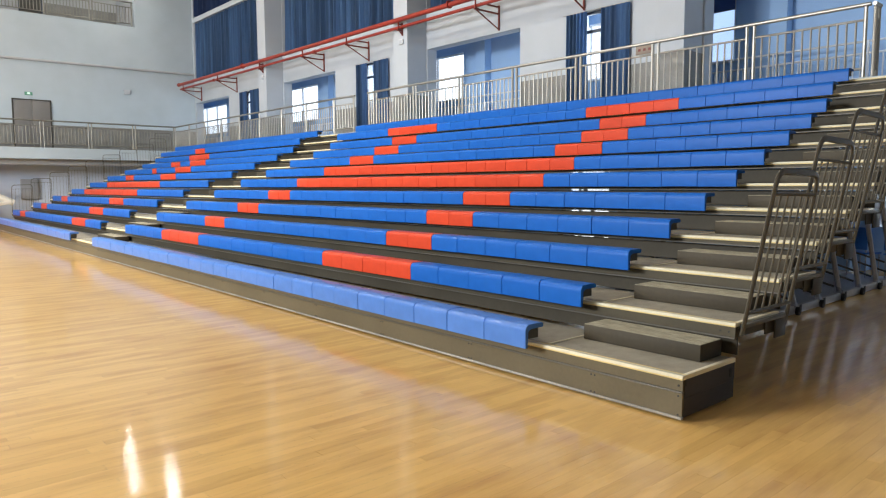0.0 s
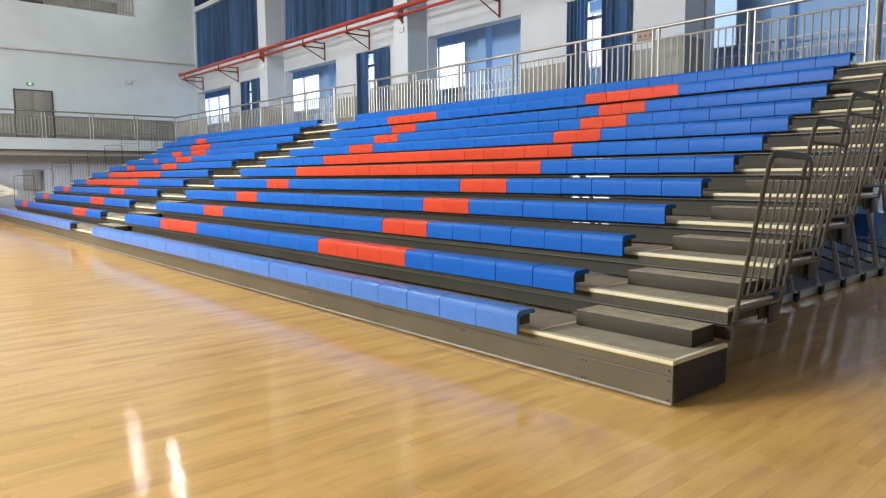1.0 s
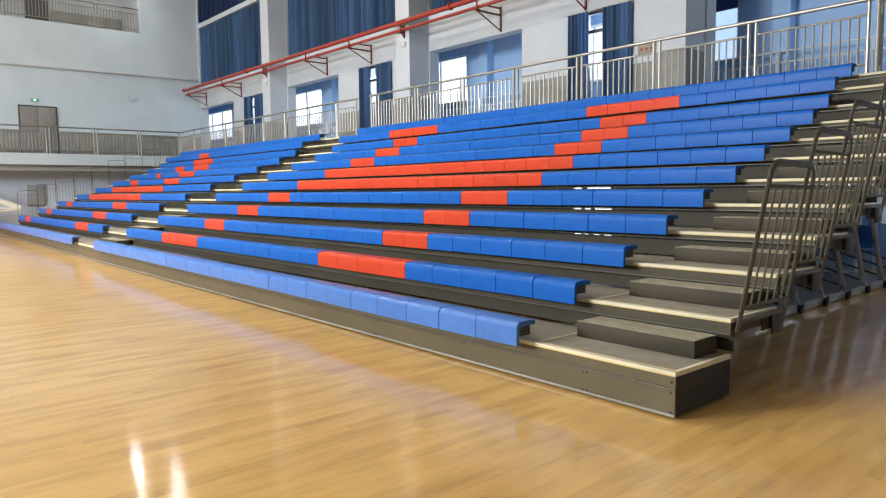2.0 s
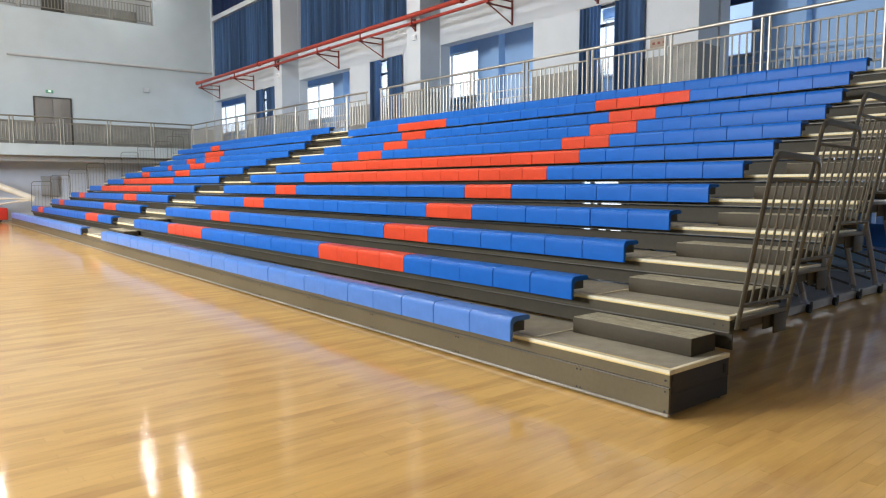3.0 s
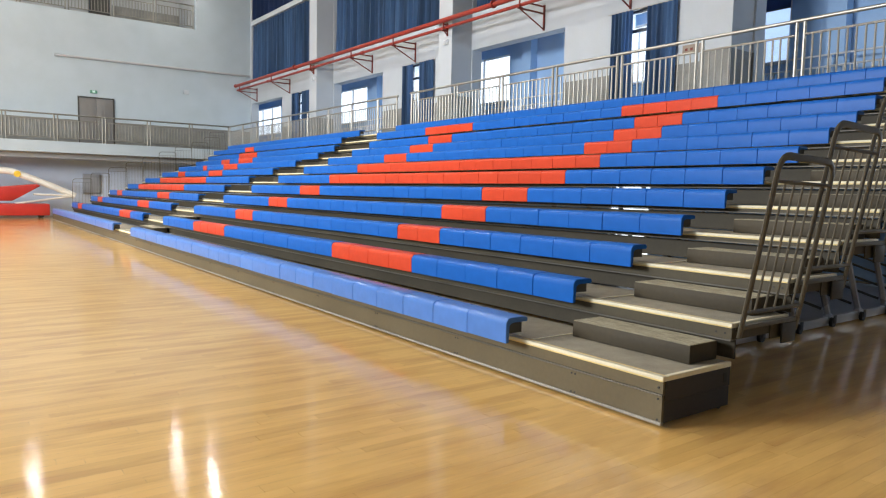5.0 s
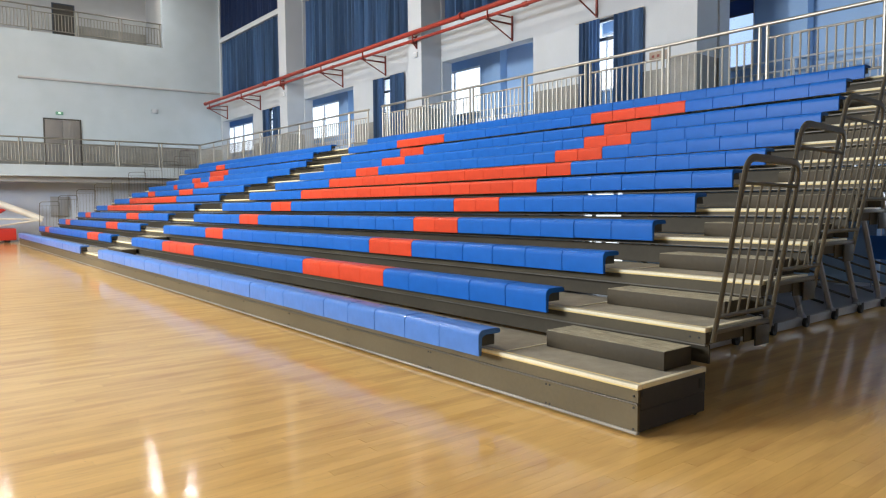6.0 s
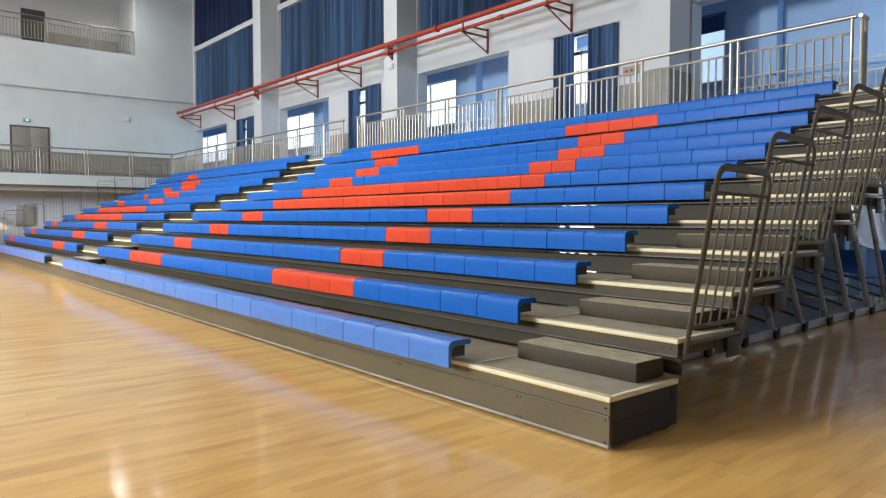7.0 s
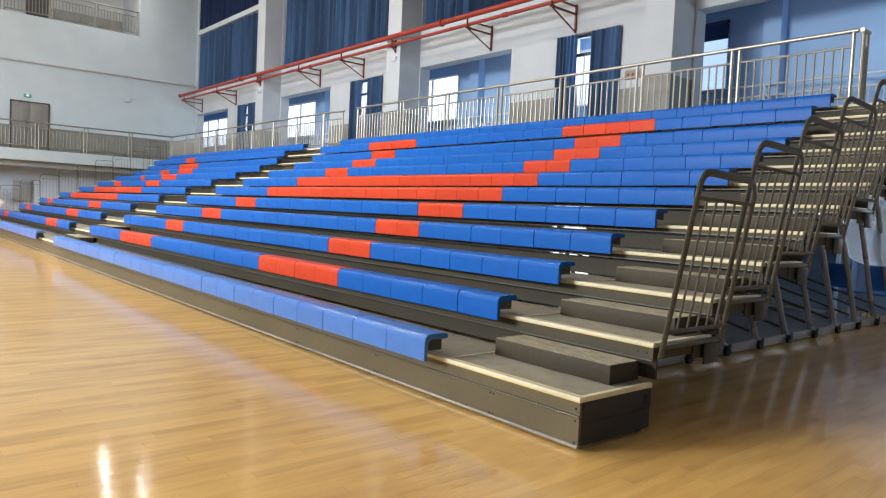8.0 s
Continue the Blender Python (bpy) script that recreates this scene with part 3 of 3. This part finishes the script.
part("case", soft_box(0, 0.75, -0.12, 0, 0.15, 1.1, 0.008), CABINET, panel)
part("door", soft_box(0.03, 0.72, -0.135, -0.122, 0.18, 1.07, 0.004), CABINET, panel)
spk = thing("wall_socket_box", pose(7.04, WALL_Y - 0.004, 6.4), "small white junction box on the end wall", "junction box")
part("case", soft_box(0, 0.3, -0.08, 0, 0, 0.22, 0.01), WHITE, spk)
plate = thing("wall_sign", pose(WALL_X - 0.012, 6.9, 4.86), "small faded tan wall sign with unreadable red lettering", "sign")
part("plate", soft_box(-0.02, -0.002, 0, 0.5, 0, 0.22, 0.004), SIGN, plate)
for j in range(3):
    part("lettering", boxes((-0.024, -0.0205, 0.08 + j * 0.14, 0.15 + j * 0.14, 0.08, 0.14)), BRACKET, plate, "plain red bars")
for y in (5.85, 15.65, 25.45):
    sw = thing("switch_box", pose(WALL_X - PIER, y, 6.3), "small white switch box on a pier", "switch box", "pier switch boxes")
    part("case", soft_box(-0.06, -0.002, 0, 0.2, 0, 0.16, 0.006), WFRAME, sw)
    part("cover", soft_box(-0.07, -0.062, 0.02, 0.18, 0.02, 0.14, 0.003), WHITE, sw)

# ------------------------------------------------------------ stainless railings


def railing_panel(length, m, group, top=1.22, mat=None):
    mat = mat or STAINLESS
    r = thing("railing_panel", m, "stainless steel tube railing panel with balusters", "railing", group)
    for x in (0.07, length - 0.07):
        post = part("post", tube(bmesh.new(), [(x, 0, 0), (x, 0, top - 0.03)], 0.032, 10), mat, r)
        part("base_flange", tube(bmesh.new(), [(x, 0, 0), (x, 0, 0.02)], 0.055, 12), mat, post)
    part("handrail", tube(bmesh.new(), [(0, 0, top), (length, 0, top)], 0.035, 12), mat, r)
    part("upper_rail", tube(bmesh.new(), [(0.08, 0, top - 0.25), (length - 0.08, 0, top - 0.25)], 0.022, 8), mat, r)
    part("lower_rail", tube(bmesh.new(), [(0.08, 0, 0.16), (length - 0.08, 0, 0.16)], 0.022, 8), mat, r)
    n = max(2, round((length - 0.14) / 0.145))
    me = to_mesh("baluster", tube(bmesh.new(), [(0, 0, 0.16), (0, 0, top - 0.25)], 0.018, 8), mat)
    for j in range(1, n):
        share("baluster", me, r, pose(0.07 + (length - 0.14) * j / n, 0, 0))
    return r


first = railing_panel(2.02, pose(RAIL_X, 1.66, FLOOR2, 0, 0, 90), "walkway railing")
for j in range(1, 7):
    copy_thing(first, pose(RAIL_X, 1.66 + 2.02 * j, FLOOR2, 0, 0, 90))
railing_panel(0.40, pose(RAIL_X, 15.81, FLOOR2, 0, 0, 90), "walkway railing")
railing_panel(1.15, pose(RAIL_X, 16.95, FLOOR2, 0, 0, 96), "walkway railing", 1.2)
for j in range(8):
    copy_thing(first, pose(RAIL_X, 18.2 + 1.86 * j, FLOOR2, 0, 0, 90))
railing_panel(0.3, pose(RAIL_X - 0.02, 1.60, FLOOR2, 0, 0, 0), "walkway railing")
balcony_panel = railing_panel(2.0, pose(RAIL_X - 2.0, RAIL_Y, FLOOR2), "balcony railing", 1.22, STAINLESS_DIM)
for j in range(1, 12):
    copy_thing(balcony_panel, pose(RAIL_X - 2.0 * (j + 1), RAIL_Y, FLOOR2))
for j in range(6):
    copy_thing(balcony_panel, pose(7.7 - 2.0 * (j + 1), WALL_Y + 0.1, 9.85))

# ------------------------------------------------------------ the stand: decks
for k in range(1, ROWS + 1):
    p = thing("bleacher_platform", row_pose(k), "brown steel stand tier with grey deck and cream nosing", "bleacher tier", "stand tiers")
    z0 = -deck_z(k)
    drop = -0.126 if k < 4 else -0.078        # how far the fascia hangs
    L = STAND_END
    part("deck", boxes((0.045, 0.775 if k < ROWS else RAIL_X - 0.125 - row_x(k), 0.0, L, -0.05, -0.004)), CARPET, p, "grey carpeted deck")
    part("nosing", soft_box(-0.004, 0.046, -0.004, L, -0.034, 0.0, 0.005), CREAM, p, "cream edge strip")
    part("edge_line", boxes((-0.0065, -0.0042, 0.0, L, -0.032, -0.023), (0.047, 0.054, 0.0, L, -0.004, 0.0005)), YELLOW, p, "thin yellow line")
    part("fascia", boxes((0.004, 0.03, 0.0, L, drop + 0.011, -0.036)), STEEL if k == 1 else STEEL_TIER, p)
    part("lip", boxes((-0.006, 0.032, 0.0, L, drop, drop + 0.009)), STEEL_LIP, p, "pale worn steel lip")
    part("end_trim", soft_box(0.048, 0.77, -0.006, 0.03, -0.032, 0.002, 0.004), CREAM, p, "pale edge trim")
    for y in (AISLE - 0.06, 4.9, 9.8, 14.9, 16.9, 21.0, 25.0):
        part("joint_strip", boxes((0.062, 0.775, y - 0.012, y + 0.012, -0.004, 0.001)), CREAM, p)
    if k == 1:
        part("front_panel", boxes((0.0, 0.022, 0.0, L, z0 + 0.037, -0.131)), STEEL, p)
        part("base_trim", soft_box(-0.012, 0.02, -0.002, L, z0 + 0.018, z0 + 0.038, 0.003), BASETRIM, p, "pale worn metal base trim")
        part("end_panel", boxes((0.024, 0.76, -0.0, 0.02, z0 + 0.03, -0.17), (0.024, 0.76, -0.004, 0.016, -0.165, -0.034)), END_PANEL, p, "scuffed end panel, its shaded side in the colour")
        for x, z, w, h in ((0.028, -0.06, 0.014, 0.035), (0.68, -0.10, 0.035, 0.07)):
            part("slot", boxes((x, x + w, -0.008, -0.0045, z - h / 2, z + h / 2)), RUBBER, p)
        part("caster", tube(bmesh.new(), [(0.7, 0.03, z0 + 0.035), (0.7, 0.08, z0 + 0.035)], 0.033, 12), RUBBER, p)
        bolt = to_mesh("bolt", tube(bmesh.new(), [(-0.004, 0, 0), (0.006, 0, 0)], 0.008, 6), RUBBER)
        for y in [0.03] + [0.75 + 1.42 * j for j in range(21)]:
            for z in ((-0.15, z0 + 0.05) if y > 0.1 else (-0.075, -0.15, z0 + 0.05)):
                share("bolt", bolt, p, pose(0.0, y, z))
                if y > 0.1:
                    share("bolt", bolt, p, pose(0.0, y + 0.035, z))
    else:
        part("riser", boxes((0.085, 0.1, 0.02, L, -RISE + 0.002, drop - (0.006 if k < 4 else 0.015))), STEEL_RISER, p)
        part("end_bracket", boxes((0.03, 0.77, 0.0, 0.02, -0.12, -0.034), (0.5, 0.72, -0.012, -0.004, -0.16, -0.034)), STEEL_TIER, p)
        bolt = bpy.data.meshes["bolt"]
        for y in (0.05, 0.12):
            share("bolt", bolt, p, pose(0.004, y, -0.075))

# ------------------------------------------------------------ seats
arc = [(0.0, 0.012), (-0.002, 0.05), (-0.003, 0.150)] + [(0.052 - 0.055 * math.cos(a), 0.158 + 0.055 * math.sin(a)) for a in (0.25, 0.5, 0.8, 1.1, 1.4)]
arc += [(0.12, 0.214), (0.2, 0.213), (0.218, 0.207), (0.226, 0.193), (0.222, 0.18), (0.205, 0.176), (0.075, 0.176), (0.045, 0.168), (0.028, 0.145), (0.024, 0.05), (0.022, 0.012)]
seat_profile = extrude_profile(arc, 0.002, SEAT - 0.002, ((0.0, 0.0038), (0.0038, 0.0)))
SEAT_BLUE = to_mesh("seat", seat_profile, BLUE)
SEAT_FRONT = SEAT_BLUE.copy()
SEAT_FRONT.materials.clear()
SEAT_FRONT.materials.append(BLUE_FRONT)
SEAT_RED = SEAT_BLUE.copy()
SEAT_RED.materials.clear()
SEAT_RED.materials.append(RED)

LETTER_NEAR = {2: ((5, 9), (18, 22)), 3: ((6, 8), (19, 21)), 4: ((6, 8), (19, 21)), 5: ((6, 8), (19, 21)), 6: ((6, 21),), 7: ((6, 21),), 8: ((6, 8), (19, 21)), 9: ((6, 8), (19, 21)), 10: ((6, 8), (19, 21)), 11: ((5, 9), (18, 22))}
LETTER_FAR = {2: ((3, 6), (20, 22)), 3: ((5, 8), (20, 22)), 4: ((6, 9), (20, 22)), 5: ((8, 21),), 6: ((8, 20),), 7: ((9, 12), (18, 20)), 8: ((10, 13), (17, 18)), 9: ((11, 14), (16, 18)), 10: ((13, 17),), 11: ((15, 17),)}


jit = random.Random(5)


def bench(k, y, count, reds):
    lift = -0.035 if k == 1 else -0.047
    b = thing("bench", row_pose(k, y), "row of blue moulded seats with red ones forming a letter" if reds else "row of light blue moulded seats" if k == 1 else "row of plain blue moulded seats", "bench", "stand benches")
    part("beam", boxes((-0.12, 0.02, 0.02, count * SEAT - 0.02, 0.05, 0.128)), STEEL_DARK, b, "dark steel seat beam")
    for j in range(1, count, 2):
        part("bracket", boxes((-0.11, -0.008, j * SEAT - 0.03, j * SEAT + 0.03, -0.03, 0.048), (-0.008, 0.11, j * SEAT - 0.03, j * SEAT + 0.03, 0.0, 0.048)), STEEL_DARK, b)
    for j in range(count):
        red = any(p <= j < q for p, q in reds)
        share("seat", SEAT_RED if red else SEAT_FRONT if k == 1 else SEAT_BLUE, b, pose(-0.158 + jit.uniform(-0.002, 0.002), j * SEAT, lift + jit.uniform(-0.0018, 0.0018), jit.uniform(-0.12, 0.12), jit.uniform(-0.5, 0.5), jit.uniform(-0.15, 0.15)), "red plastic seat" if red else "")
    return b


for k in range(1, ROWS + 1):
    y = AISLE + 0.016 * (k - 1)
    bench(k, y, NEAR_SEATS, LETTER_NEAR.get(k, ()))
    bench(k, FAR_START + 0.02 * (k - 1), FAR_SEATS, LETTER_FAR.get(k, ()))

# ------------------------------------------------------------ aisle steps


def step_block(k, y0, y1):
    s = thing("aisle_step", row_pose(k, y0), "brown half-height aisle step with ribbed top", "step", "aisle steps")
    w = y1 - y0
    back = row_x(k + 1) - row_x(k) + 0.08 if k >= 9 else 0.768
    part("body", soft_box(0.44, back, 0, w, 0.0, 0.128, 0.004), STEP, s)
    for j in range(int((back - 0.44) / 0.054)):
        part("tread_rib", soft_box(0.445 + j * 0.054, 0.445 + j * 0.054 + 0.046, 0.003, w - 0.003, 0.1285, 0.1335, 0.0015, 1), RIB, s)
    return s


for k in [k for k in range(1, ROWS) if k != 10]:
    step_block(k, 0.11, 1.2)
    step_block(k, 15.2, 16.7)

# ------------------------------------------------------------ guard rails at the stand's ends


def hoop(points, r):
    """Polyline with rounded corners."""
    out = [Vector(points[0])]
    for a, b, c in zip(points, points[1:], points[2:]):
        a, b, c = Vector(a), Vector(b), Vector(c)
        p, q = b + (a - b).normalized() * r, b + (c - b).normalized() * r
        for i in range(6):
            f = i / 5
            out.append(p * (1 - f) ** 2 + b * 2 * f * (1 - f) + q * f ** 2)
    out.append(Vector(points[-1]))
    return out


def end_rail(m, bar=0.027, thin=0.0085, mat=None):
    """Guard rail of one tier's end; it leans outwards (local -y)."""
    g = thing("guard_rail", m, "brown steel guard rail leaning outwards at a tier end", "guard rail", "tier end guard rails")

    mat = mat or RAILPAINT

    def lean(x, z):
        return (x, -0.2 * (z + 0.1), z)

    part("frame", tube(bmesh.new(), hoop([lean(0.05, -0.1), lean(0.0, 1.17), lean(0.74, 1.15), lean(0.77, 0.97), lean(0.83, -0.12)], 0.11), bar, 8, 0.55), mat, g)
    part("top_bar", tube(bmesh.new(), [lean(0.01, 1.00), lean(0.76, 0.985)], bar * 0.5, 8), mat, g)
    part("bottom_bar", tube(bmesh.new(), [lean(0.05, 0.08), lean(0.82, 0.08)], bar * 0.62, 8), mat, g)
    part("foot_bar", soft_box(0.06, 0.82, -0.02, 0.02, -0.045, -0.012, 0.006), STEEL_LIP, g, "worn pale foot bar")
    part("side_plate", soft_box(0.60, 0.80, -0.022, -0.006, -0.2, -0.047, 0.004), STEEL_DARK, g)
    for j in range(1, 6):
        f = j / 6
        part("baluster", tube(bmesh.new(), [lean(0.04 + 0.78 * f, 0.08), lean(0.01 + 0.75 * f, 0.99)], thin, 6), mat, g)
    return g


rail0 = end_rail(row_pose(2) @ pose(0, -0.03, 0))
for k in range(3, ROWS):
    copy_thing(rail0, row_pose(k) @ pose(0, -0.03, 0))
rail1 = end_rail(row_pose(2) @ pose(0.86, STAND_END + 0.03, 0, 0, 0, 180), 0.011, 0.004)
for k in range(3, ROWS):
    copy_thing(rail1, row_pose(k) @ pose(0.86, STAND_END + 0.03, 0, 0, 0, 180))

# ------------------------------------------------------------ understructure


def support(k, y):
    s = thing("support_frame", pose(0, y, 0), "slanted slate grey steel support leg with caster wheel", "support frame", "stand support frames")
    foot = 4.78 + 0.8 * (k - 5)
    z = deck_z(k) - 0.06
    top = foot - 0.57 * (z - 0.12)
    part("leg", tube(bmesh.new(), [(foot, 0, 0.12), (top, 0, z)], 0.036, 6, 1.0), LEG, s)
    ft = part("foot", soft_box(foot - 0.05, foot + 0.055, -0.036, 0.036, 0.09, 0.145, 0.01), LEG, s)
    part("caster", tube(bmesh.new(), [(foot - 0.02, -0.085, 0.055), (foot - 0.02, -0.045, 0.055)], 0.055, 14), RUBBER, ft, "black caster wheel")
    part("yoke", soft_box(foot - 0.05, foot + 0.02, -0.094, -0.087, 0.05, 0.14, 0.003), RUBBER, ft)
    part("floor_beam", soft_box(foot - 0.79, foot + 0.005, -0.03, 0.03, 0.012, 0.112, 0.006), BEAM, s, "pale grey floor beam")
    part("brace", tube(bmesh.new(), [(foot - 0.05, 0.06, 0.2), (foot - 0.85, 1.4, 0.75)], 0.018, 6), STEEL_DARK, s)
    return s


for k in range(3, 12):
    for y in (1.12, 5.0):
        support(k, y)

sheet = structure("floor_sheet", boxes((2.6, 9.7, 1.2, 30.0, -0.005, 0.006)), CONCRETE, "grey dusty floor sheet under the stand", "floor")

# stored things under the walkway


def stacked_chair(m):
    c = thing("stacking_chair", m, "blue plastic stacking chair stored under the walkway", "chair", "stored chairs")
    part("seat", soft_box(-0.21, 0.21, -0.2, 0.2, 0.42, 0.45, 0.012), CHAIRBLUE, c)
    bm = soft_box(-0.21, 0.21, 0.17, 0.2, 0.50, 0.90, 0.013)
    part("backrest", bm, CHAIRBLUE, c)
    for x in (-0.18, 0.18):
        for y in (-0.17, 0.17):
            part("leg", tube(bmesh.new(), [(x, y, 0.0), (x, y, 0.42 if y < 0 else 0.8)], 0.011, 6), LEG, c)
    return c


ch = stacked_chair(pose(9.49, 1.78, 0.0, 0, 0, 70))
for x, y, r in ((9.54, 1.2, 84), (9.59, 0.6, 95), (9.59, 0.05, 88), (9.54, -0.5, 100)):
    copy_thing(ch, pose(x, y, 0.0, 0, 0, r))


def draped_bag(m, w, h, seed):
    rnd = random.Random(seed)
    bm = bmesh.new()
    bmesh.ops.create_icosphere(bm, subdivisions=4, radius=1.0)
    for v in bm.verts:
        p = v.co.copy()
        f = (1 - p.z) / 2
        wide = 0.10 + 1.0 * f ** 0.9
        n = noise.noise(p * 2.3 + Vector((seed, 0, 0))) * 0.16 + noise.noise(p * 6.1) * 0.05
        ang = math.atan2(p.y, p.x)
        fold = 0.06 * math.sin(ang * 9 + p.z * 2) * (0.4 + f)
        v.co = Vector((p.x * wide * (1 + n + fold) * w, p.y * wide * (1 + n + fold) * w, (p.z + n * 0.5) * h))
        v.co.z = max(v.co.z, -h * 0.86)
    ob = new("plastic_bag", to_mesh("plastic_bag", bm, BAG))
    ob.matrix_basis = m
    return tagged(ob, "large crumpled white plastic sack on stored chairs", "sack")


draped_bag(pose(9.6, 1.1, 1.78), 1.0, 1.0, 3)

# sun patches on the floor, put in as thin white sheets
for x, y, r in ((9.45, 3.1, 12), (9.7, 2.35, -8)):
    patch_ob = new("paper_sheet", to_mesh("paper_sheet", boxes((-0.3, 0.3, -0.22, 0.22, 0.0, 0.006)), BAG, False))
    patch_ob.matrix_basis = pose(x, y, 0.007, 0, 0, r)
    tagged(patch_ob, "sun patch on the floor behind the stand, laid as a white sheet", "paper", "loose sheets")

# ------------------------------------------------------------ basketball stand at the far end
hoopstand = thing("basketball_stand", pose(-0.85, 33.2, 0), "folded red and white portable basketball stand", "basketball stand")
part("base", soft_box(-2.6, 1.3, -0.6, 0.6, 0.1, 0.62, 0.05), HOOPRED, hoopstand)
wedge = bmesh.new()
lo = [wedge.verts.new((x, -0.28, z)) for x, z in ((-2.5, 0.7), (-0.1, 0.74), (0.25, 0.95), (1.0, 1.42), (0.85, 1.5), (-2.5, 1.16))]
hi = [wedge.verts.new((v.co.x, 0.28, v.co.z)) for v in lo]
wedge.faces.new(lo)
wedge.faces.new(hi[::-1])
for i in range(6):
    wedge.faces.new((lo[i], lo[i - 1], hi[i - 1], hi[i]))
bmesh.ops.bevel(wedge, geom=wedge.edges[:], offset=0.04, segments=2, affect="EDGES", profile=0.5)
part("red_arm", wedge, HOOPRED, hoopstand)
boom = part("boom", tube(bmesh.new(), hoop([(-2.4, 0, 2.05), (-0.15, 0, 2.07), (0.8, 0, 1.70), (1.6, 0, 1.36), (2.4, 0, 0.98)], 0.3), 0.145, 10), HOOPWHITE, hoopstand, "white padded boom")
part("badge", tube(bmesh.new(), [(0.12, -0.17, 1.93), (0.12, -0.148, 1.93)], 0.14, 14), HOOPYELLOW, boom, "round yellow badge")
for x, z in ((0.0, 0.62), (0.7, 1.04)):
    part("strut", tube(bmesh.new(), [(x, -0.32, z), (2.36, -0.05, 0.98)], 0.045, 8), HOOPWHITE, hoopstand)
for x in (-1.8, 1.0):
    part("wheel", tube(bmesh.new(), [(x, -0.5, 0.08), (x, 0.5, 0.08)], 0.08, 12), RUBBER, hoopstand)

# ------------------------------------------------------------ ceiling lamps
lamp0 = thing("ceiling_lamp", pose(6.3, 34.2, 13.05), "round hanging hall lamp with bright diffuser", "lamp", "hall lamps")
shade = bmesh.new()
bmesh.ops.create_cone(shade, cap_ends=False, segments=24, radius1=0.26, radius2=0.10, depth=0.30)
part("shade", shade, ALU, lamp0)
disc = bmesh.new()
bmesh.ops.create_circle(disc, cap_ends=True, segments=24, radius=0.225)
d = part("diffuser", disc, LAMPSOFT, lamp0, "bright diffuser")
d.location = (0, 0, -0.14)
part("rod", tube(bmesh.new(), [(0, 0, 0.16), (0, 0, 0.55)], 0.012, 6), ALU, lamp0)
for x, y in ((-0.3, 34.4), (6.9, 30.0)):
    copy_thing(lamp0, pose(x, y, 13.05))
lamp1 = copy_thing(lamp0, pose(0.0, 21.9, 13.05))
tagged(lamp1, "round hanging hall lamp with very bright diffuser")
for o in lamp1.children:
    if o.name.startswith("diffuser"):
        o.data = o.data.copy()
        o.data.materials.clear()
        o.data.materials.append(LAMPGLOW)
for x in (0.0, -6.75, -13.5):
    for y in (21.9, 17.2, 12.5):
        if (x, y) != (0.0, 21.9):
            copy_thing(lamp1, pose(x, y, 13.05))

# ------------------------------------------------------------ maple boards, last
BOARD_W = 0.085
rnd = random.Random(11)
near_boards = []
verts, faces = [], []
y = -9.0
row_i = 0
while y < 35.1:
    x = -23.9 - rnd.uniform(0, 1.6)
    while x < 10.8:
        length = rnd.uniform(0.9, 1.9)
        x0, x1 = max(x, -23.9), min(x + length, 10.85)
        if x1 > x0 + 0.05:
            if -2.6 < x0 < 1.2 and -1.5 < y < 1.5 and len(near_boards) < 300:
                near_boards.append((x0, y, x1 - x0))
            else:
                n = len(verts)
                a, b, c, e = x0 + 0.0004, x1 - 0.0004, y + 0.0003, y + BOARD_W - 0.0003
                verts += [(a, c, 0), (b, c, 0), (b, e, 0), (a, e, 0)]
                faces.append((n, n + 1, n + 2, n + 3))
        x += length
    y += BOARD_W
    row_i += 1
me = bpy.data.meshes.new("board_field")
me.from_pydata(verts, [], faces)
me.materials.append(WOOD_FIELD)
field = new("board_field", me)
field.parent = floor
field["kind"] = "stuff"
tagged(field, "varnished maple strip floorboards")
board = {}
for x0, y0, ln in near_boards:
    key = round(ln, 1)
    if key not in board:
        board[key] = to_mesh("board", boxes((0, 1, 0.0003, BOARD_W - 0.0003, -0.004, 0)), WOOD, False)
    ob = share("board", board[key], floor, pose(x0 + 0.0006, y0, 0) @ Matrix.Diagonal((ln - 0.0012, 1, 1, 1)))
